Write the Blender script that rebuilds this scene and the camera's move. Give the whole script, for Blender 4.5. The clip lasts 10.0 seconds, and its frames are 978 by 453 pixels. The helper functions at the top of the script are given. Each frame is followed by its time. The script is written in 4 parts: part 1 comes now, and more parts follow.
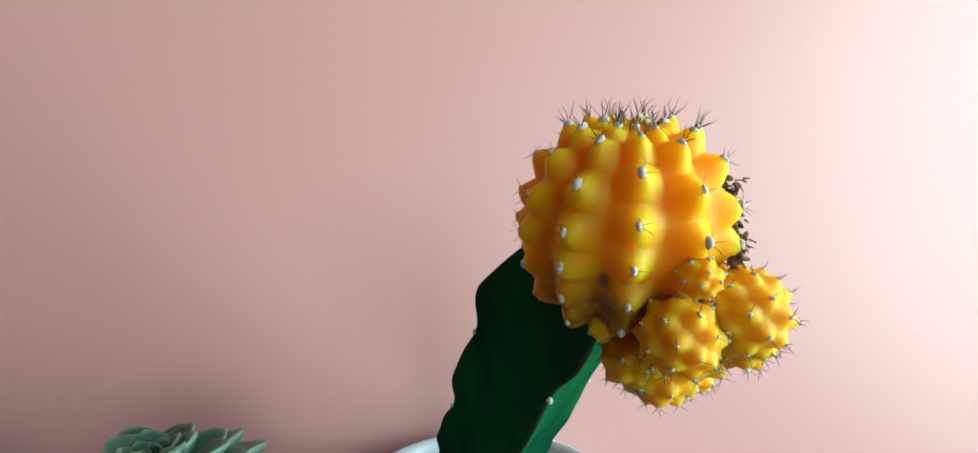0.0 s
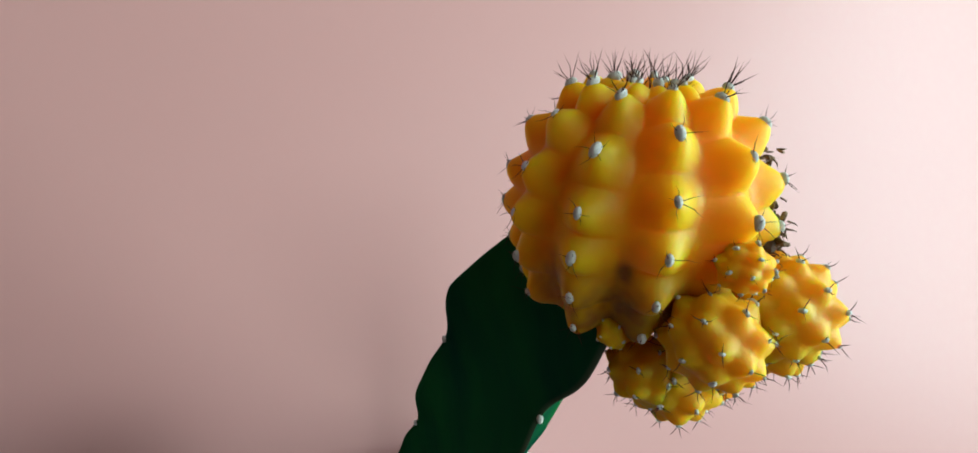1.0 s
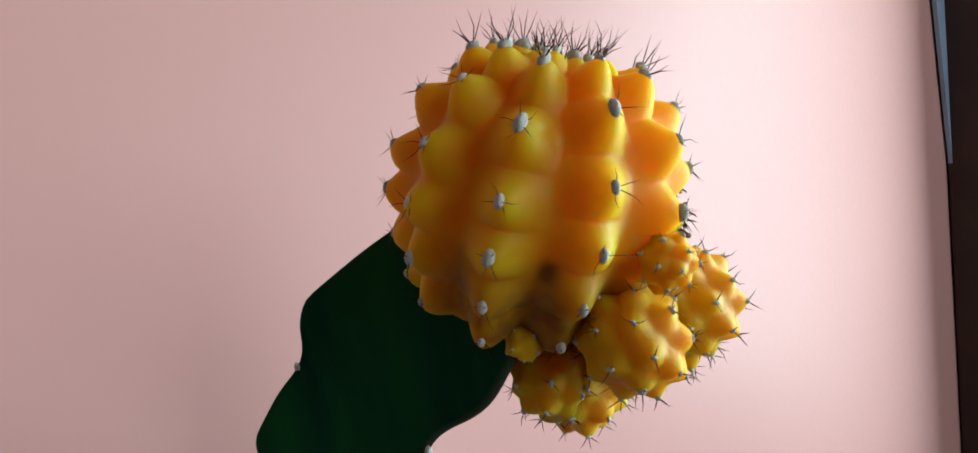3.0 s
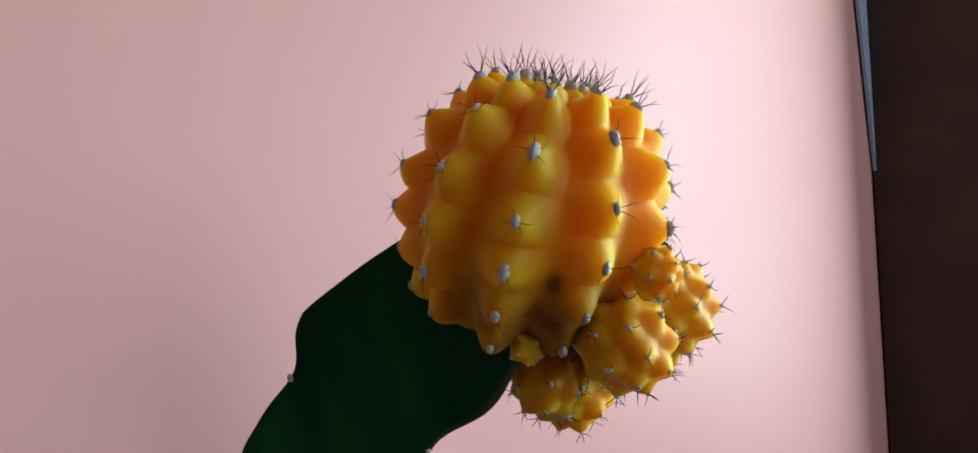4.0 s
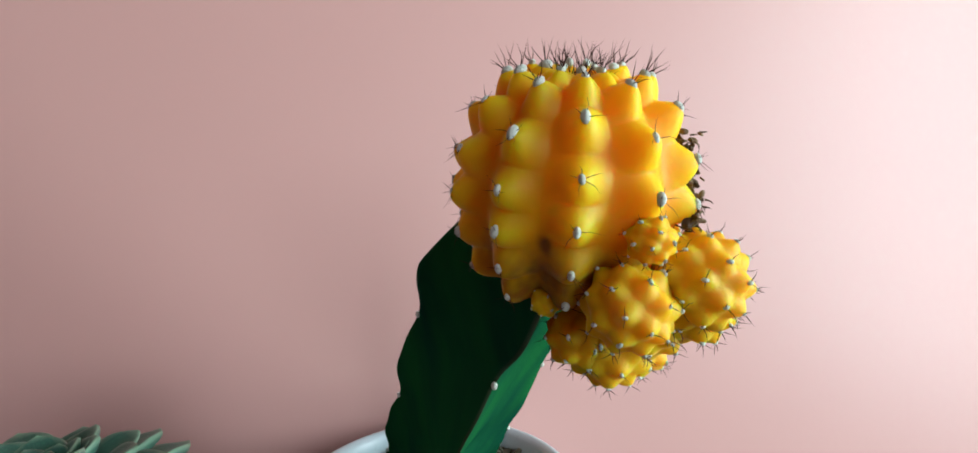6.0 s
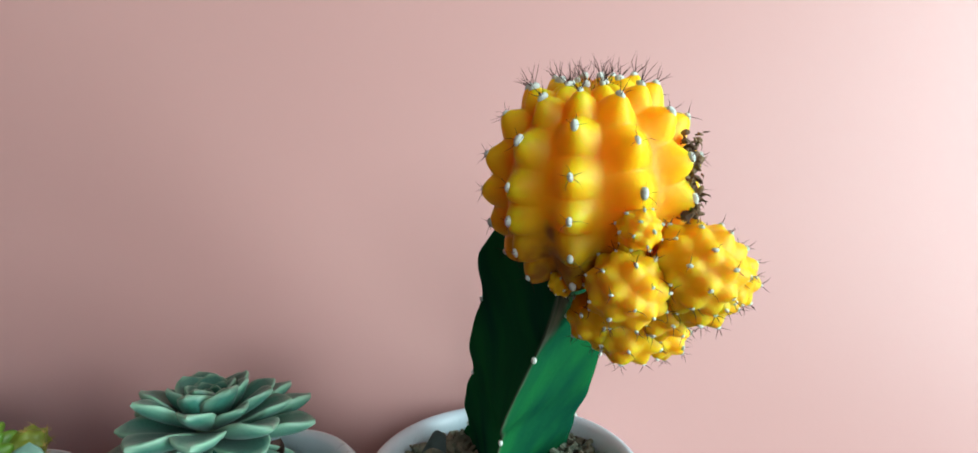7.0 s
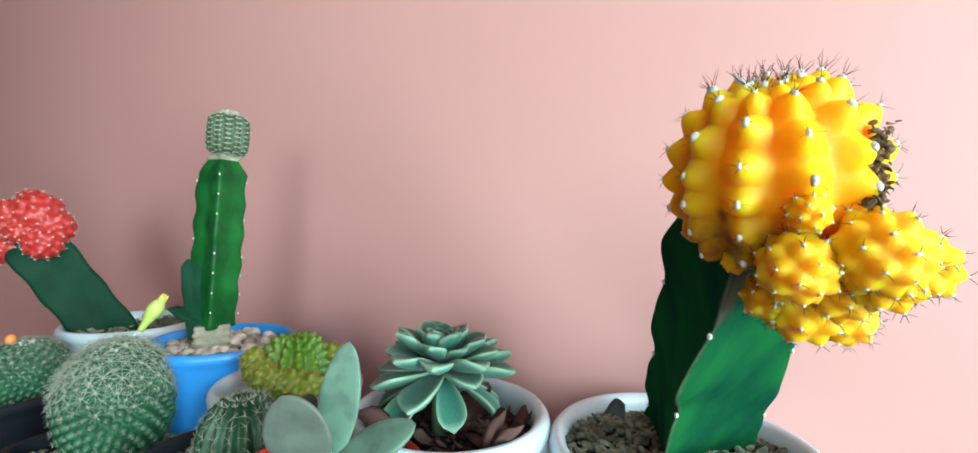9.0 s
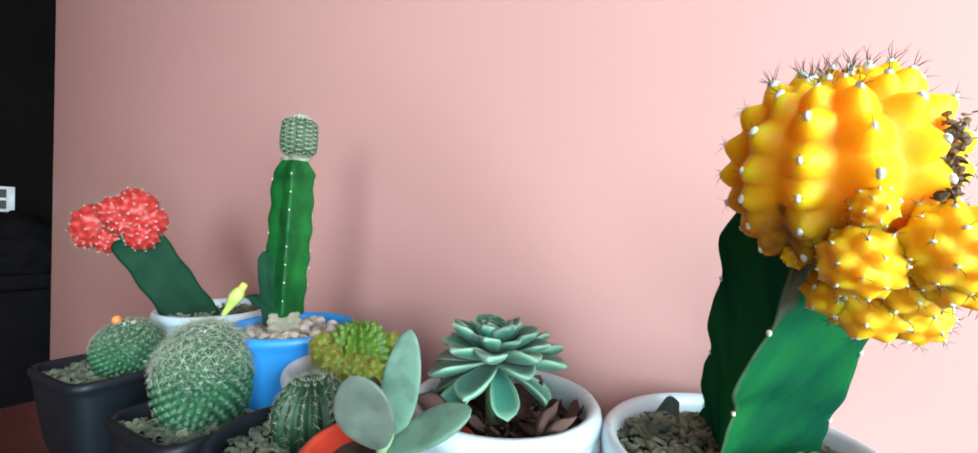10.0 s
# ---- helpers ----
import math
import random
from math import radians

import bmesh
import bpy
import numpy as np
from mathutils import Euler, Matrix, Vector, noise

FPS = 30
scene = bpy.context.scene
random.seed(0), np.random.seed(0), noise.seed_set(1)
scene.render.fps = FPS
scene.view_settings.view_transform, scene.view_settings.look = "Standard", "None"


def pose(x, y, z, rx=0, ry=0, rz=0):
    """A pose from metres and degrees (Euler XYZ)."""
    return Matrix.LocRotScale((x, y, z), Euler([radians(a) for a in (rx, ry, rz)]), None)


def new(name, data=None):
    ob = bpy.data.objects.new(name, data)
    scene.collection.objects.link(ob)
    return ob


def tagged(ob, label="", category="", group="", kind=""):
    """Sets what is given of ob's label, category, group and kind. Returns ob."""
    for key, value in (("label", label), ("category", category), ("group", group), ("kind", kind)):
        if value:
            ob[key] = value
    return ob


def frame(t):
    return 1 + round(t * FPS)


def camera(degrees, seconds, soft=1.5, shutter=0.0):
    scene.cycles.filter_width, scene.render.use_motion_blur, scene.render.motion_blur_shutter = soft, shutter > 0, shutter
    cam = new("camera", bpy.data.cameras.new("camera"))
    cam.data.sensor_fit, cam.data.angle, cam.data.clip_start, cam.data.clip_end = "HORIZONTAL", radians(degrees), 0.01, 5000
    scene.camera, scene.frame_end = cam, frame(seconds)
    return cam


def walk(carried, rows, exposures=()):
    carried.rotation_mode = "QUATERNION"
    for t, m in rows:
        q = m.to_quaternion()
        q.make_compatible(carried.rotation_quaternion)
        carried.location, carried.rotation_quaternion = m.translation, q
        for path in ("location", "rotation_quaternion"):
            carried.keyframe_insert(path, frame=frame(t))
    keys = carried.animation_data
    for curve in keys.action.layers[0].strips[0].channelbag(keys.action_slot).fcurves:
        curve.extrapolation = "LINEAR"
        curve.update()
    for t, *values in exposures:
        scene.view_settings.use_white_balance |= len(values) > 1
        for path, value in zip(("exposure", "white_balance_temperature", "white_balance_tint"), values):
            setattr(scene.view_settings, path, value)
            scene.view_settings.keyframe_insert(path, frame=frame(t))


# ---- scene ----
cam = camera(95.7, 10.0, soft=1.6)
# seconds, x, y, z, yaw, pitch, roll
PATH = [
    (0.0, -0.0289, -0.0823, 0.0004, -0.35, 0.60, 1.24),
    (0.5, -0.0301, -0.0699, -0.0015, -2.08, 0.37, 1.37),
    (1.0, -0.0353, -0.0604, -0.0026, -6.76, 0.55, 1.83),
    (1.5, -0.0348, -0.0559, -0.0030, -12.20, 0.44, 2.25),
    (2.0, -0.0338, -0.0505, -0.0031, -17.33, -0.06, 2.45),
    (2.5, -0.0346, -0.0418, -0.0042, -22.04, -0.14, 2.64),
    (4.0, -0.0487, -0.0436, -0.0010, -31.75, 0.21, 3.29),
    (4.5, -0.0447, -0.0461, -0.0037, -29.84, 0.46, 3.13),
    (5.0, -0.0325, -0.0545, -0.0054, -19.33, 0.31, 2.78),
    (6.5, -0.0141, -0.0773, -0.0055, 1.43, -0.75, 1.28),
    (7.0, -0.0017, -0.0868, -0.0083, 9.69, -0.13, 1.17),
    (7.5, 0.0052, -0.0950, -0.0131, 17.74, 0.39, 0.68),
    (8.0, 0.0072, -0.1019, -0.0139, 23.99, 0.12, 0.13),
    (8.5, 0.0066, -0.1072, -0.0133, 28.69, -0.17, -0.53),
    (9.0, 0.0088, -0.1153, -0.0133, 33.94, -0.39, -1.09),
    (9.5, 0.0118, -0.1197, -0.0162, 38.17, -0.48, -1.33),
    (10.0, 0.0112, -0.1233, -0.0154, 40.29, -0.56, -1.55),
]
walk(cam, [(t, pose(x, y, z + 0.222, 90 + pitch, roll, yaw)) for t, x, y, z, yaw, pitch, roll in PATH],
     exposures=[(0.0, -0.30, 6150, -1), (0.6, -0.42, 6150, -1), (1.2, -0.52, 6150, -1), (2.5, -0.45, 6200, 0), (3.8, -0.62, 6200, 13), (4.6, -0.45, 6200, 13), (5.2, -0.48, 6200, 8),
                (6.3, -0.42, 6150, 2), (7.5, -0.10, 6100, -1), (9.0, 0.21, 6150, 1), (10.0, 0.42, 6100, 3)])

# ---- light ----
world = bpy.data.worlds.new("sky")
scene.world = world
world.use_nodes = True
sky = world.node_tree.nodes.new("ShaderNodeTexSky")
sky.sky_type, sky.sun_disc = 'NISHITA', False
sky.sun_elevation, sky.sun_rotation = radians(40), radians(80)
world.node_tree.links.new(sky.outputs[0], world.node_tree.nodes["Background"].inputs[0])
world.node_tree.nodes["Background"].inputs[1].default_value = 0.1

ROOM = pose(0, 0.204, 0, 0, 0, 6.84)      # the pink wall's face lies at y = 0 of this frame


def window_light(name, x, y, z, width, height, watts, colour, turn):
    lamp = bpy.data.lights.new(name, 'AREA')
    lamp.shape, lamp.size, lamp.size_y, lamp.energy, lamp.color = 'RECTANGLE', width, height, watts, colour
    ob = new(name, lamp)
    ob.matrix_world = ROOM @ pose(x, y, z, 90, 0, turn)
    return ob


window_light("window_daylight", 1.40, -0.86, 0.42, 0.60, 1.46, 68, (0.88, 0.97, 1.0), 90)
window_light("front_window_daylight", 0.80, -2.19, 0.62, 1.10, 1.10, 24, (0.97, 0.99, 1.0), 0)


# ---- materials ----
def mat(name, colour, rough=0.5, colour2=None, scale=30.0, fine=250.0, bump=0.15, bump_scale=None, metal=0.0,
        sss=0.0, sss_radius=(1, 0.4, 0.1), sss_scale=0.004, spec=0.5, sheen=0.0, tone=None, contrast=(0.35, 0.7), vary=0.0, coat=0.0, stain=None, stretch=None):
    m = bpy.data.materials.new(name)
    m.use_nodes = True
    nt = m.node_tree
    b = nt.nodes["Principled BSDF"]
    tc = nt.nodes.new("ShaderNodeTexCoord")
    n1 = nt.nodes.new("ShaderNodeTexNoise")
    n1.inputs["Scale"].default_value, n1.inputs["Detail"].default_value = scale, 5
    n2 = nt.nodes.new("ShaderNodeTexNoise")
    n2.inputs["Scale"].default_value, n2.inputs["Detail"].default_value = fine, 3
    if stretch:
        mp = nt.nodes.new("ShaderNodeMapping")
        mp.inputs["Scale"].default_value = stretch
        nt.links.new(tc.outputs["Object"], mp.inputs["Vector"])
        nt.links.new(mp.outputs["Vector"], n1.inputs["Vector"])
    else:
        nt.links.new(tc.outputs["Object"], n1.inputs["Vector"])
    nt.links.new(tc.outputs["Object"], n2.inputs["Vector"])
    ramp = nt.nodes.new("ShaderNodeValToRGB")
    c2 = colour2 or tuple(c * 0.78 for c in colour)
    ramp.color_ramp.elements[0].position, ramp.color_ramp.elements[1].position = contrast
    ramp.color_ramp.elements[0].color, ramp.color_ramp.elements[1].color = (*c2, 1), (*colour, 1)
    nt.links.new(n1.outputs["Fac"], ramp.inputs["Fac"])
    col = ramp.outputs["Color"]
    if tone:
        at = nt.nodes.new("ShaderNodeAttribute")
        at.attribute_name = "tone"
        mx = nt.nodes.new("ShaderNodeMix")
        mx.data_type = 'RGBA'
        mx.inputs["A"].default_value = (*tone, 1)
        nt.links.new(at.outputs["Fac"], mx.inputs["Factor"])
        nt.links.new(col, mx.inputs["B"])
        col = mx.outputs["Result"]
    if stain:
        sa = nt.nodes.new("ShaderNodeAttribute")
        sa.attribute_name = "stain"
        sx = nt.nodes.new("ShaderNodeMix")
        sx.data_type = 'RGBA'
        sx.inputs["B"].default_value = (*stain, 1)
        nt.links.new(sa.outputs["Fac"], sx.inputs["Factor"])
        nt.links.new(col, sx.inputs["A"])
        col = sx.outputs["Result"]
    if vary:
        oi = nt.nodes.new("ShaderNodeObjectInfo")
        mr = nt.nodes.new("ShaderNodeMapRange")
        mr.inputs["To Min"].default_value, mr.inputs["To Max"].default_value = 1 - vary, 1 + vary
        nt.links.new(oi.outputs["Random"], mr.inputs["Value"])
        hs = nt.nodes.new("ShaderNodeHueSaturation")
        nt.links.new(mr.outputs["Result"], hs.inputs["Value"])
        nt.links.new(col, hs.inputs["Color"])
        col = hs.outputs["Color"]
    nt.links.new(col, b.inputs["Base Color"])
    mr2 = nt.nodes.new("ShaderNodeMapRange")
    mr2.inputs["To Min"].default_value, mr2.inputs["To Max"].default_value = max(0.02, rough - 0.1), min(1, rough + 0.12)
    nt.links.new(n2.outputs["Fac"], mr2.inputs["Value"])
    nt.links.new(mr2.outputs["Result"], b.inputs["Roughness"])
    b.inputs["Metallic"].default_value = metal
    b.inputs["Specular IOR Level"].default_value = spec
    b.inputs["Coat Weight"].default_value = coat
    if sheen:
        b.inputs["Sheen Weight"].default_value = sheen
    if sss:
        b.inputs["Subsurface Weight"].default_value = sss
        b.inputs["Subsurface Radius"].default_value = sss_radius
        b.inputs["Subsurface Scale"].default_value = sss_scale
    if bump:
        bp = nt.nodes.new("ShaderNodeBump")
        bp.inputs["Strength"].default_value = bump
        bp.inputs["Distance"].default_value = 0.002
        nt.links.new((n2 if not bump_scale else n1).outputs["Fac"], bp.inputs["Height"])
        nt.links.new(bp.outputs["Normal"], b.inputs["Normal"])
    return m


PINK = mat("pink_wall_paint", (0.63, 0.367, 0.338), 0.5, (0.61, 0.353, 0.325), 3.0, 120, 0.04, spec=0.55)
# reddish so that the unseen walls bounce warm fill light
PLASTER = mat("plaster", (0.29, 0.115, 0.095), 0.8, (0.26, 0.10, 0.085), 3.0, 90, 0.1)
WOOD_DARK = mat("dark_brown_wood", (0.045, 0.022, 0.014), 0.5, (0.028, 0.014, 0.009), 9, 160, 0.1)
TABLE = mat("red_brown_table_varnish", (0.075, 0.02, 0.014), 0.3, (0.05, 0.014, 0.01), 12, 200, 0.05)
FLOOR = mat("floor_tile", (0.07, 0.055, 0.05), 0.4, None, 4, 60, 0.05)
# flat colour for the bluish daylight sliver next to the jamb
DAYLIGHT_BLUE = mat("daylight_sliver_blue", (0.35, 0.5, 0.68), 0.4, None, 8, 90, 0.05)
# tone turns the grooves orange: shade and translucent glow put into the colour
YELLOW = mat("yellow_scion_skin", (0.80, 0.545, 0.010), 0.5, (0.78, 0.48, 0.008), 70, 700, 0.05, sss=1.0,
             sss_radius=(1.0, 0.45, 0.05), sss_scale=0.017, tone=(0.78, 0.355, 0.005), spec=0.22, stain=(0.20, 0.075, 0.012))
YELLOW_PUP = mat("yellow_offset_skin", (0.76, 0.51, 0.015), 0.5, (0.74, 0.46, 0.012), 180, 900, 0.08, sss=1.0,
                 sss_radius=(1.0, 0.45, 0.05), sss_scale=0.008, tone=(0.72, 0.38, 0.008), spec=0.22)
WOOL = mat("areole_wool", (0.80, 0.86, 0.80), 0.95, (0.52, 0.58, 0.52), 900, 2600, 0.4, spec=0.1)
SPINE = mat("dark_spine", (0.075, 0.03, 0.022), 0.6, (0.035, 0.02, 0.016), 300, 900, 0.0, spec=0.1)
SPINE_PALE = mat("pale_spine", (0.62, 0.66, 0.52), 0.6, (0.42, 0.46, 0.34), 300, 900, 0.0)
SPINE_WHITE = mat("white_spine", (0.40, 0.47, 0.37), 0.6, (0.28, 0.34, 0.25), 300, 900, 0.0)
SPINE_GOLD = mat("golden_spine", (0.55, 0.40, 0.12), 0.6, None, 300, 900, 0.0)
STOCK = mat("rootstock_skin", (0.013, 0.105, 0.032), 0.5, (0.006, 0.050, 0.030), 42, 420, 0.10, spec=0.0, contrast=(0.3, 0.66), tone=(0.13, 0.14, 0.105), stretch=(1.0, 1.0, 0.3))
# darker copy of the rootstock green; puts the red cactus's stem in shade
STOCK_DARK = mat("dark_rootstock_skin", (0.009, 0.050, 0.024), 0.5, (0.006, 0.032, 0.018), 40, 420, 0.1, spec=0.06)
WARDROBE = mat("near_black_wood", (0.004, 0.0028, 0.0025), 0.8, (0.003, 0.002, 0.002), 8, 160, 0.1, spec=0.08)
STOCK_BRIGHT = mat("column_rootstock_skin", (0.012, 0.120, 0.022), 0.42, (0.006, 0.058, 0.014), 55, 420, 0.12, spec=0.18)
CORK = mat("corky_bark", (0.36, 0.34, 0.26), 0.9, (0.22, 0.22, 0.16), 90, 500, 0.5)
SCAR = mat("dried_brown_tissue", (0.22, 0.15, 0.08), 0.9, (0.07, 0.04, 0.02), 300, 900, 0.6)
# tone deepens the hollows between knobs, shade held in the red itself
RED = mat("red_scion_skin", (0.46, 0.055, 0.045), 0.4, (0.36, 0.03, 0.026), 90, 700, 0.1, sss=0.35,
          sss_radius=(1, 0.2, 0.1), sss_scale=0.004, tone=(0.42, 0.02, 0.02))
WHITE_POT = mat("white_plastic", (0.60, 0.76, 0.82), 0.3, (0.56, 0.72, 0.78), 14, 200, 0.02)
PALE_POT = mat("pale_plastic", (0.62, 0.72, 0.76), 0.35, None, 14, 200, 0.02)
BLUE_POT = mat("blue_plastic", (0.04, 0.28, 0.72), 0.33, (0.035, 0.25, 0.66), 20, 200, 0.02)
BLACK_POT = mat("black_plastic", (0.006, 0.009, 0.013), 0.45, (0.009, 0.012, 0.016), 40, 300, 0.04, spec=0.25)
RED_POT = mat("orange_red_plastic", (0.55, 0.05, 0.025), 0.35, None, 20, 300, 0.02)
SOIL = mat("dark_soil", (0.055, 0.045, 0.03), 0.95, (0.02, 0.016, 0.012), 180, 700, 0.8)
CHIP = mat("soil_chips", (0.27, 0.31, 0.22), 0.85, (0.06, 0.08, 0.055), 60, 500, 0.4)
PEBBLE = mat("pebble_stone", (0.55, 0.51, 0.44), 0.7, (0.30, 0.27, 0.23), 70, 500, 0.3, vary=0.62)
PEBBLE_ORANGE = mat("orange_pebble_stone", (0.55, 0.20, 0.08), 0.6, None, 70, 500, 0.2)
ECHEVERIA = mat("blue_green_leaf", (0.045, 0.195, 0.135), 0.5, (0.026, 0.130, 0.098), 50, 500, 0.06, tone=(0.27, 0.47, 0.33), sss=0.15,
                sss_radius=(0.4, 1, 0.5), sss_scale=0.002, vary=0.12, sheen=0.1)
DRY_LEAF = mat("dried_leaf", (0.13, 0.065, 0.05), 0.8, (0.055, 0.03, 0.028), 80, 500, 0.5, vary=0.35)
DARK_LEAF = mat("dark_grey_leaf", (0.05, 0.07, 0.065), 0.7, None, 90, 500, 0.3)
POWDER_LEAF = mat("powdery_grey_green_leaf", (0.095, 0.20, 0.14), 0.5, (0.06, 0.13, 0.095), 85, 500, 0.05, contrast=(0.42, 0.58), sss=0.15,
                  sss_radius=(0.5, 1, 0.5), sss_scale=0.003, sheen=0.2)
GREY_LEAF = mat("dull_grey_green_leaf", (0.095, 0.135, 0.105), 0.55, (0.055, 0.08, 0.066), 85, 500, 0.06, sheen=0.15)
CUT = mat("pale_cut_tissue", (0.42, 0.46, 0.34), 0.7, (0.30, 0.34, 0.24), 90, 500, 0.2)
POWDER_STEM = mat("pale_green_stem", (0.25, 0.42, 0.22), 0.55, None, 60, 500, 0.05)
MAM = mat("mammillaria_skin", (0.024, 0.112, 0.048), 0.5, (0.013, 0.065, 0.03), 80, 500, 0.1)
RIB_GREEN = mat("ribbed_cactus_skin", (0.018, 0.075, 0.032), 0.5, (0.010, 0.045, 0.02), 80, 500, 0.1)
GREY_GREEN = mat("grey_green_scion_skin", (0.045, 0.095, 0.045), 0.55, (0.03, 0.065, 0.03), 90, 500, 0.1)
# both greens are painted darker in their grooves, as shade, through tone
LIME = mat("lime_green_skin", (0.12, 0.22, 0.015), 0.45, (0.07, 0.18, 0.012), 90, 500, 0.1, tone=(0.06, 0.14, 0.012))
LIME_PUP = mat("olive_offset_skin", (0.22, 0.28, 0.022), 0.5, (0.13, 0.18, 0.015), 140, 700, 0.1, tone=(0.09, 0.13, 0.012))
BUD = mat("flower_bud_skin", (0.45, 0.60, 0.16), 0.5, (0.36, 0.52, 0.10), 160, 600, 0.05)
BUD_TIP = mat("yellow_petal", (0.85, 0.62, 0.08), 0.5, (0.85, 0.40, 0.05), 160, 600, 0.05)
FRUIT = mat("orange_fruit_skin", (0.80, 0.27, 0.06), 0.35, None, 160, 600, 0.02)
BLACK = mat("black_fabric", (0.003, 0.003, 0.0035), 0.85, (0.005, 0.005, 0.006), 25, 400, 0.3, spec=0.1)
PLATE = mat("white_switch_plate", (0.7, 0.74, 0.78), 0.4, None, 40, 300, 0.02)
GREY = mat("dark_grey_plastic", (0.03, 0.03, 0.033), 0.4, None, 40, 300, 0.02)


# ---- geometry helpers ----
class Geo:
    """Vertices and faces of one mesh, with a tone per vertex."""

    def __init__(self):
        self.v, self.f, self.tone = [], [], []

    def add(self, verts, faces, tone=None):
        o = len(self.v)
        self.v.extend([tuple(p) for p in verts])
        self.f.extend([tuple(i + o for i in q) for q in faces])
        self.tone.extend(tone if tone else [1.0] * len(verts))
        return self

    def mesh(self, name, smooth=True):
        me = bpy.data.meshes.new(name)
        me.from_pydata(self.v, [], self.f)
        me.attributes.new("tone", 'FLOAT', 'POINT').data.foreach_set("value", self.tone)
        me.polygons.foreach_set("use_smooth", [smooth] * len(me.polygons))
        me.update()
        return me


def part(name, geo, material, parent, label="", smooth=True, kind="", m=None):
    me = geo if isinstance(geo, bpy.types.Mesh) else geo.mesh(name, smooth)
    if not me.materials:
        me.materials.append(material)
    ob = new(name, me)
    ob.parent = parent
    if m is not None:
        ob.matrix_basis = m
    return tagged(ob, label=label, kind=kind)


def thing(name, place, label, category, group="", turn=0):
    ob = new(name)
    ob.empty_display_size = 0.02
    ob.matrix_basis = pose(*place, 0, 0, turn)
    return tagged(ob, label, category, group)


def grid(fn, nu, nv, wrap=True, cap0=False, cap1=False, geo=None):
    """fn(u, v) gives a place and a tone; u runs round, v along."""
    geo = geo or Geo()
    vs, tn = [], []
    for j in range(nv + 1):
        for i in range(nu if wrap else nu + 1):
            p, t = fn(i / nu, j / nv)
            vs.append(p)
            tn.append(t)
    w = nu if wrap else nu + 1
    fs = []
    for j in range(nv):
        for i in range(nu):
            k = (i + 1) % w if wrap else i + 1
            fs.append((j * w + i, j * w + k, (j + 1) * w + k, (j + 1) * w + i))
    if cap0:
        fs.append(tuple(range(w - 1, -1, -1)))
    if cap1:
        fs.append(tuple(nv * w + i for i in range(w)))
    return geo.add(vs, fs, tn)


def lathe(profile, n=56, square=None, geo=None):
    """Turns (radius, z) pairs about z; square: exponent of a rounded square."""
    def fn(u, v):
        r, z = profile[round(v * (len(profile) - 1))]
        a = 2 * math.pi * u
        c, s = math.cos(a), math.sin(a)
        if square:
            k = (abs(c) ** square + abs(s) ** square) ** (-1 / square)
            c, s = c * k, s * k
        return (r * c, r * s, z), 1.0
    return grid(fn, n, len(profile) - 1, geo=geo)


def ball(centre, radii, n=10, geo=None, turn=None):
    turn = turn or Matrix.Identity(3)
    centre = Vector(centre)

    def fn(u, v):
        a, b = 2 * math.pi * u, math.pi * (v - 0.5) * 0.999
        return centre + turn @ Vector((radii[0] * math.cos(a) * math.cos(b), radii[1] * math.sin(a) * math.cos(b), radii[2] * math.sin(b))), 1.0
    return grid(fn, n, max(4, n // 2), geo=geo)


def frame_of(axis, hint=(1, 0, 0)):
    """A turn whose z is the axis and whose x lies near the hint."""
    z = Vector(axis).normalized()
    x = Vector(hint) - z * z.dot(Vector(hint))
    if x.length < 1e-4:
        x = z.orthogonal()
    x.normalize()
    return Matrix((x, z.cross(x), z)).transposed()


def spike(geo, base, way, length, radius, bend=0.0):
    """A thin tapered spine."""
    way = Vector(way).normalized()
    f = frame_of(way)
    base = Vector(base)
    side = f.col[0] * bend * length
    mid = base + way * length * 0.55 + side * 0.6
    vs = [base + f @ Vector((radius * math.cos(a), radius * math.sin(a), 0)) for a in (0, 2.094, 4.189)]
    vs += [mid + f @ Vector((radius * 0.7 * math.cos(a), radius * 0.7 * math.sin(a), 0)) for a in (0, 2.094, 4.189)]
    vs.append(base + way * length - side * 0.2)
    fs = [(i, (i + 1) % 3, 3 + (i + 1) % 3, 3 + i) for i in range(3)] + [(3 + i, 3 + (i + 1) % 3, 6) for i in range(3)]
    geo.add(vs, fs)


def rough_stone(seed, squash=0.6, n=9):
    rnd = random.Random(seed)
    off = Vector((rnd.random() * 50, rnd.random() * 50, rnd.random() * 50))
    sx, sy = 0.8 + rnd.random() * 0.5, 0.7 + rnd.random() * 0.4

    def fn(u, v):
        a, b = 2 * math.pi * u, math.pi * (v - 0.5) * 0.999
        d = Vector((math.cos(a) * math.cos(b), math.sin(a) * math.cos(b), math.sin(b)))
        k = 1 + 0.35 * noise.noise(d * 1.3 + off)
        return (d.x * k * sx, d.y * k * sy, d.z * k * squash), 1.0
    return grid(fn, n, 6)


def box(x0, x1, y0, y1, z0, z1, geo=None):
    geo = geo or Geo()
    return geo.add([(x, y, z) for z in (z0, z1) for y in (y0, y1) for x in (x0, x1)],
                   [(0, 2, 3, 1), (4, 5, 7, 6), (0, 1, 5, 4), (2, 6, 7, 3), (0, 4, 6, 2), (1, 3, 7, 5)])


def bevelled(ob, width, segments=2):
    b = ob.modifiers.new("bevel", 'BEVEL')
    b.width, b.segments = width, segments
    return ob


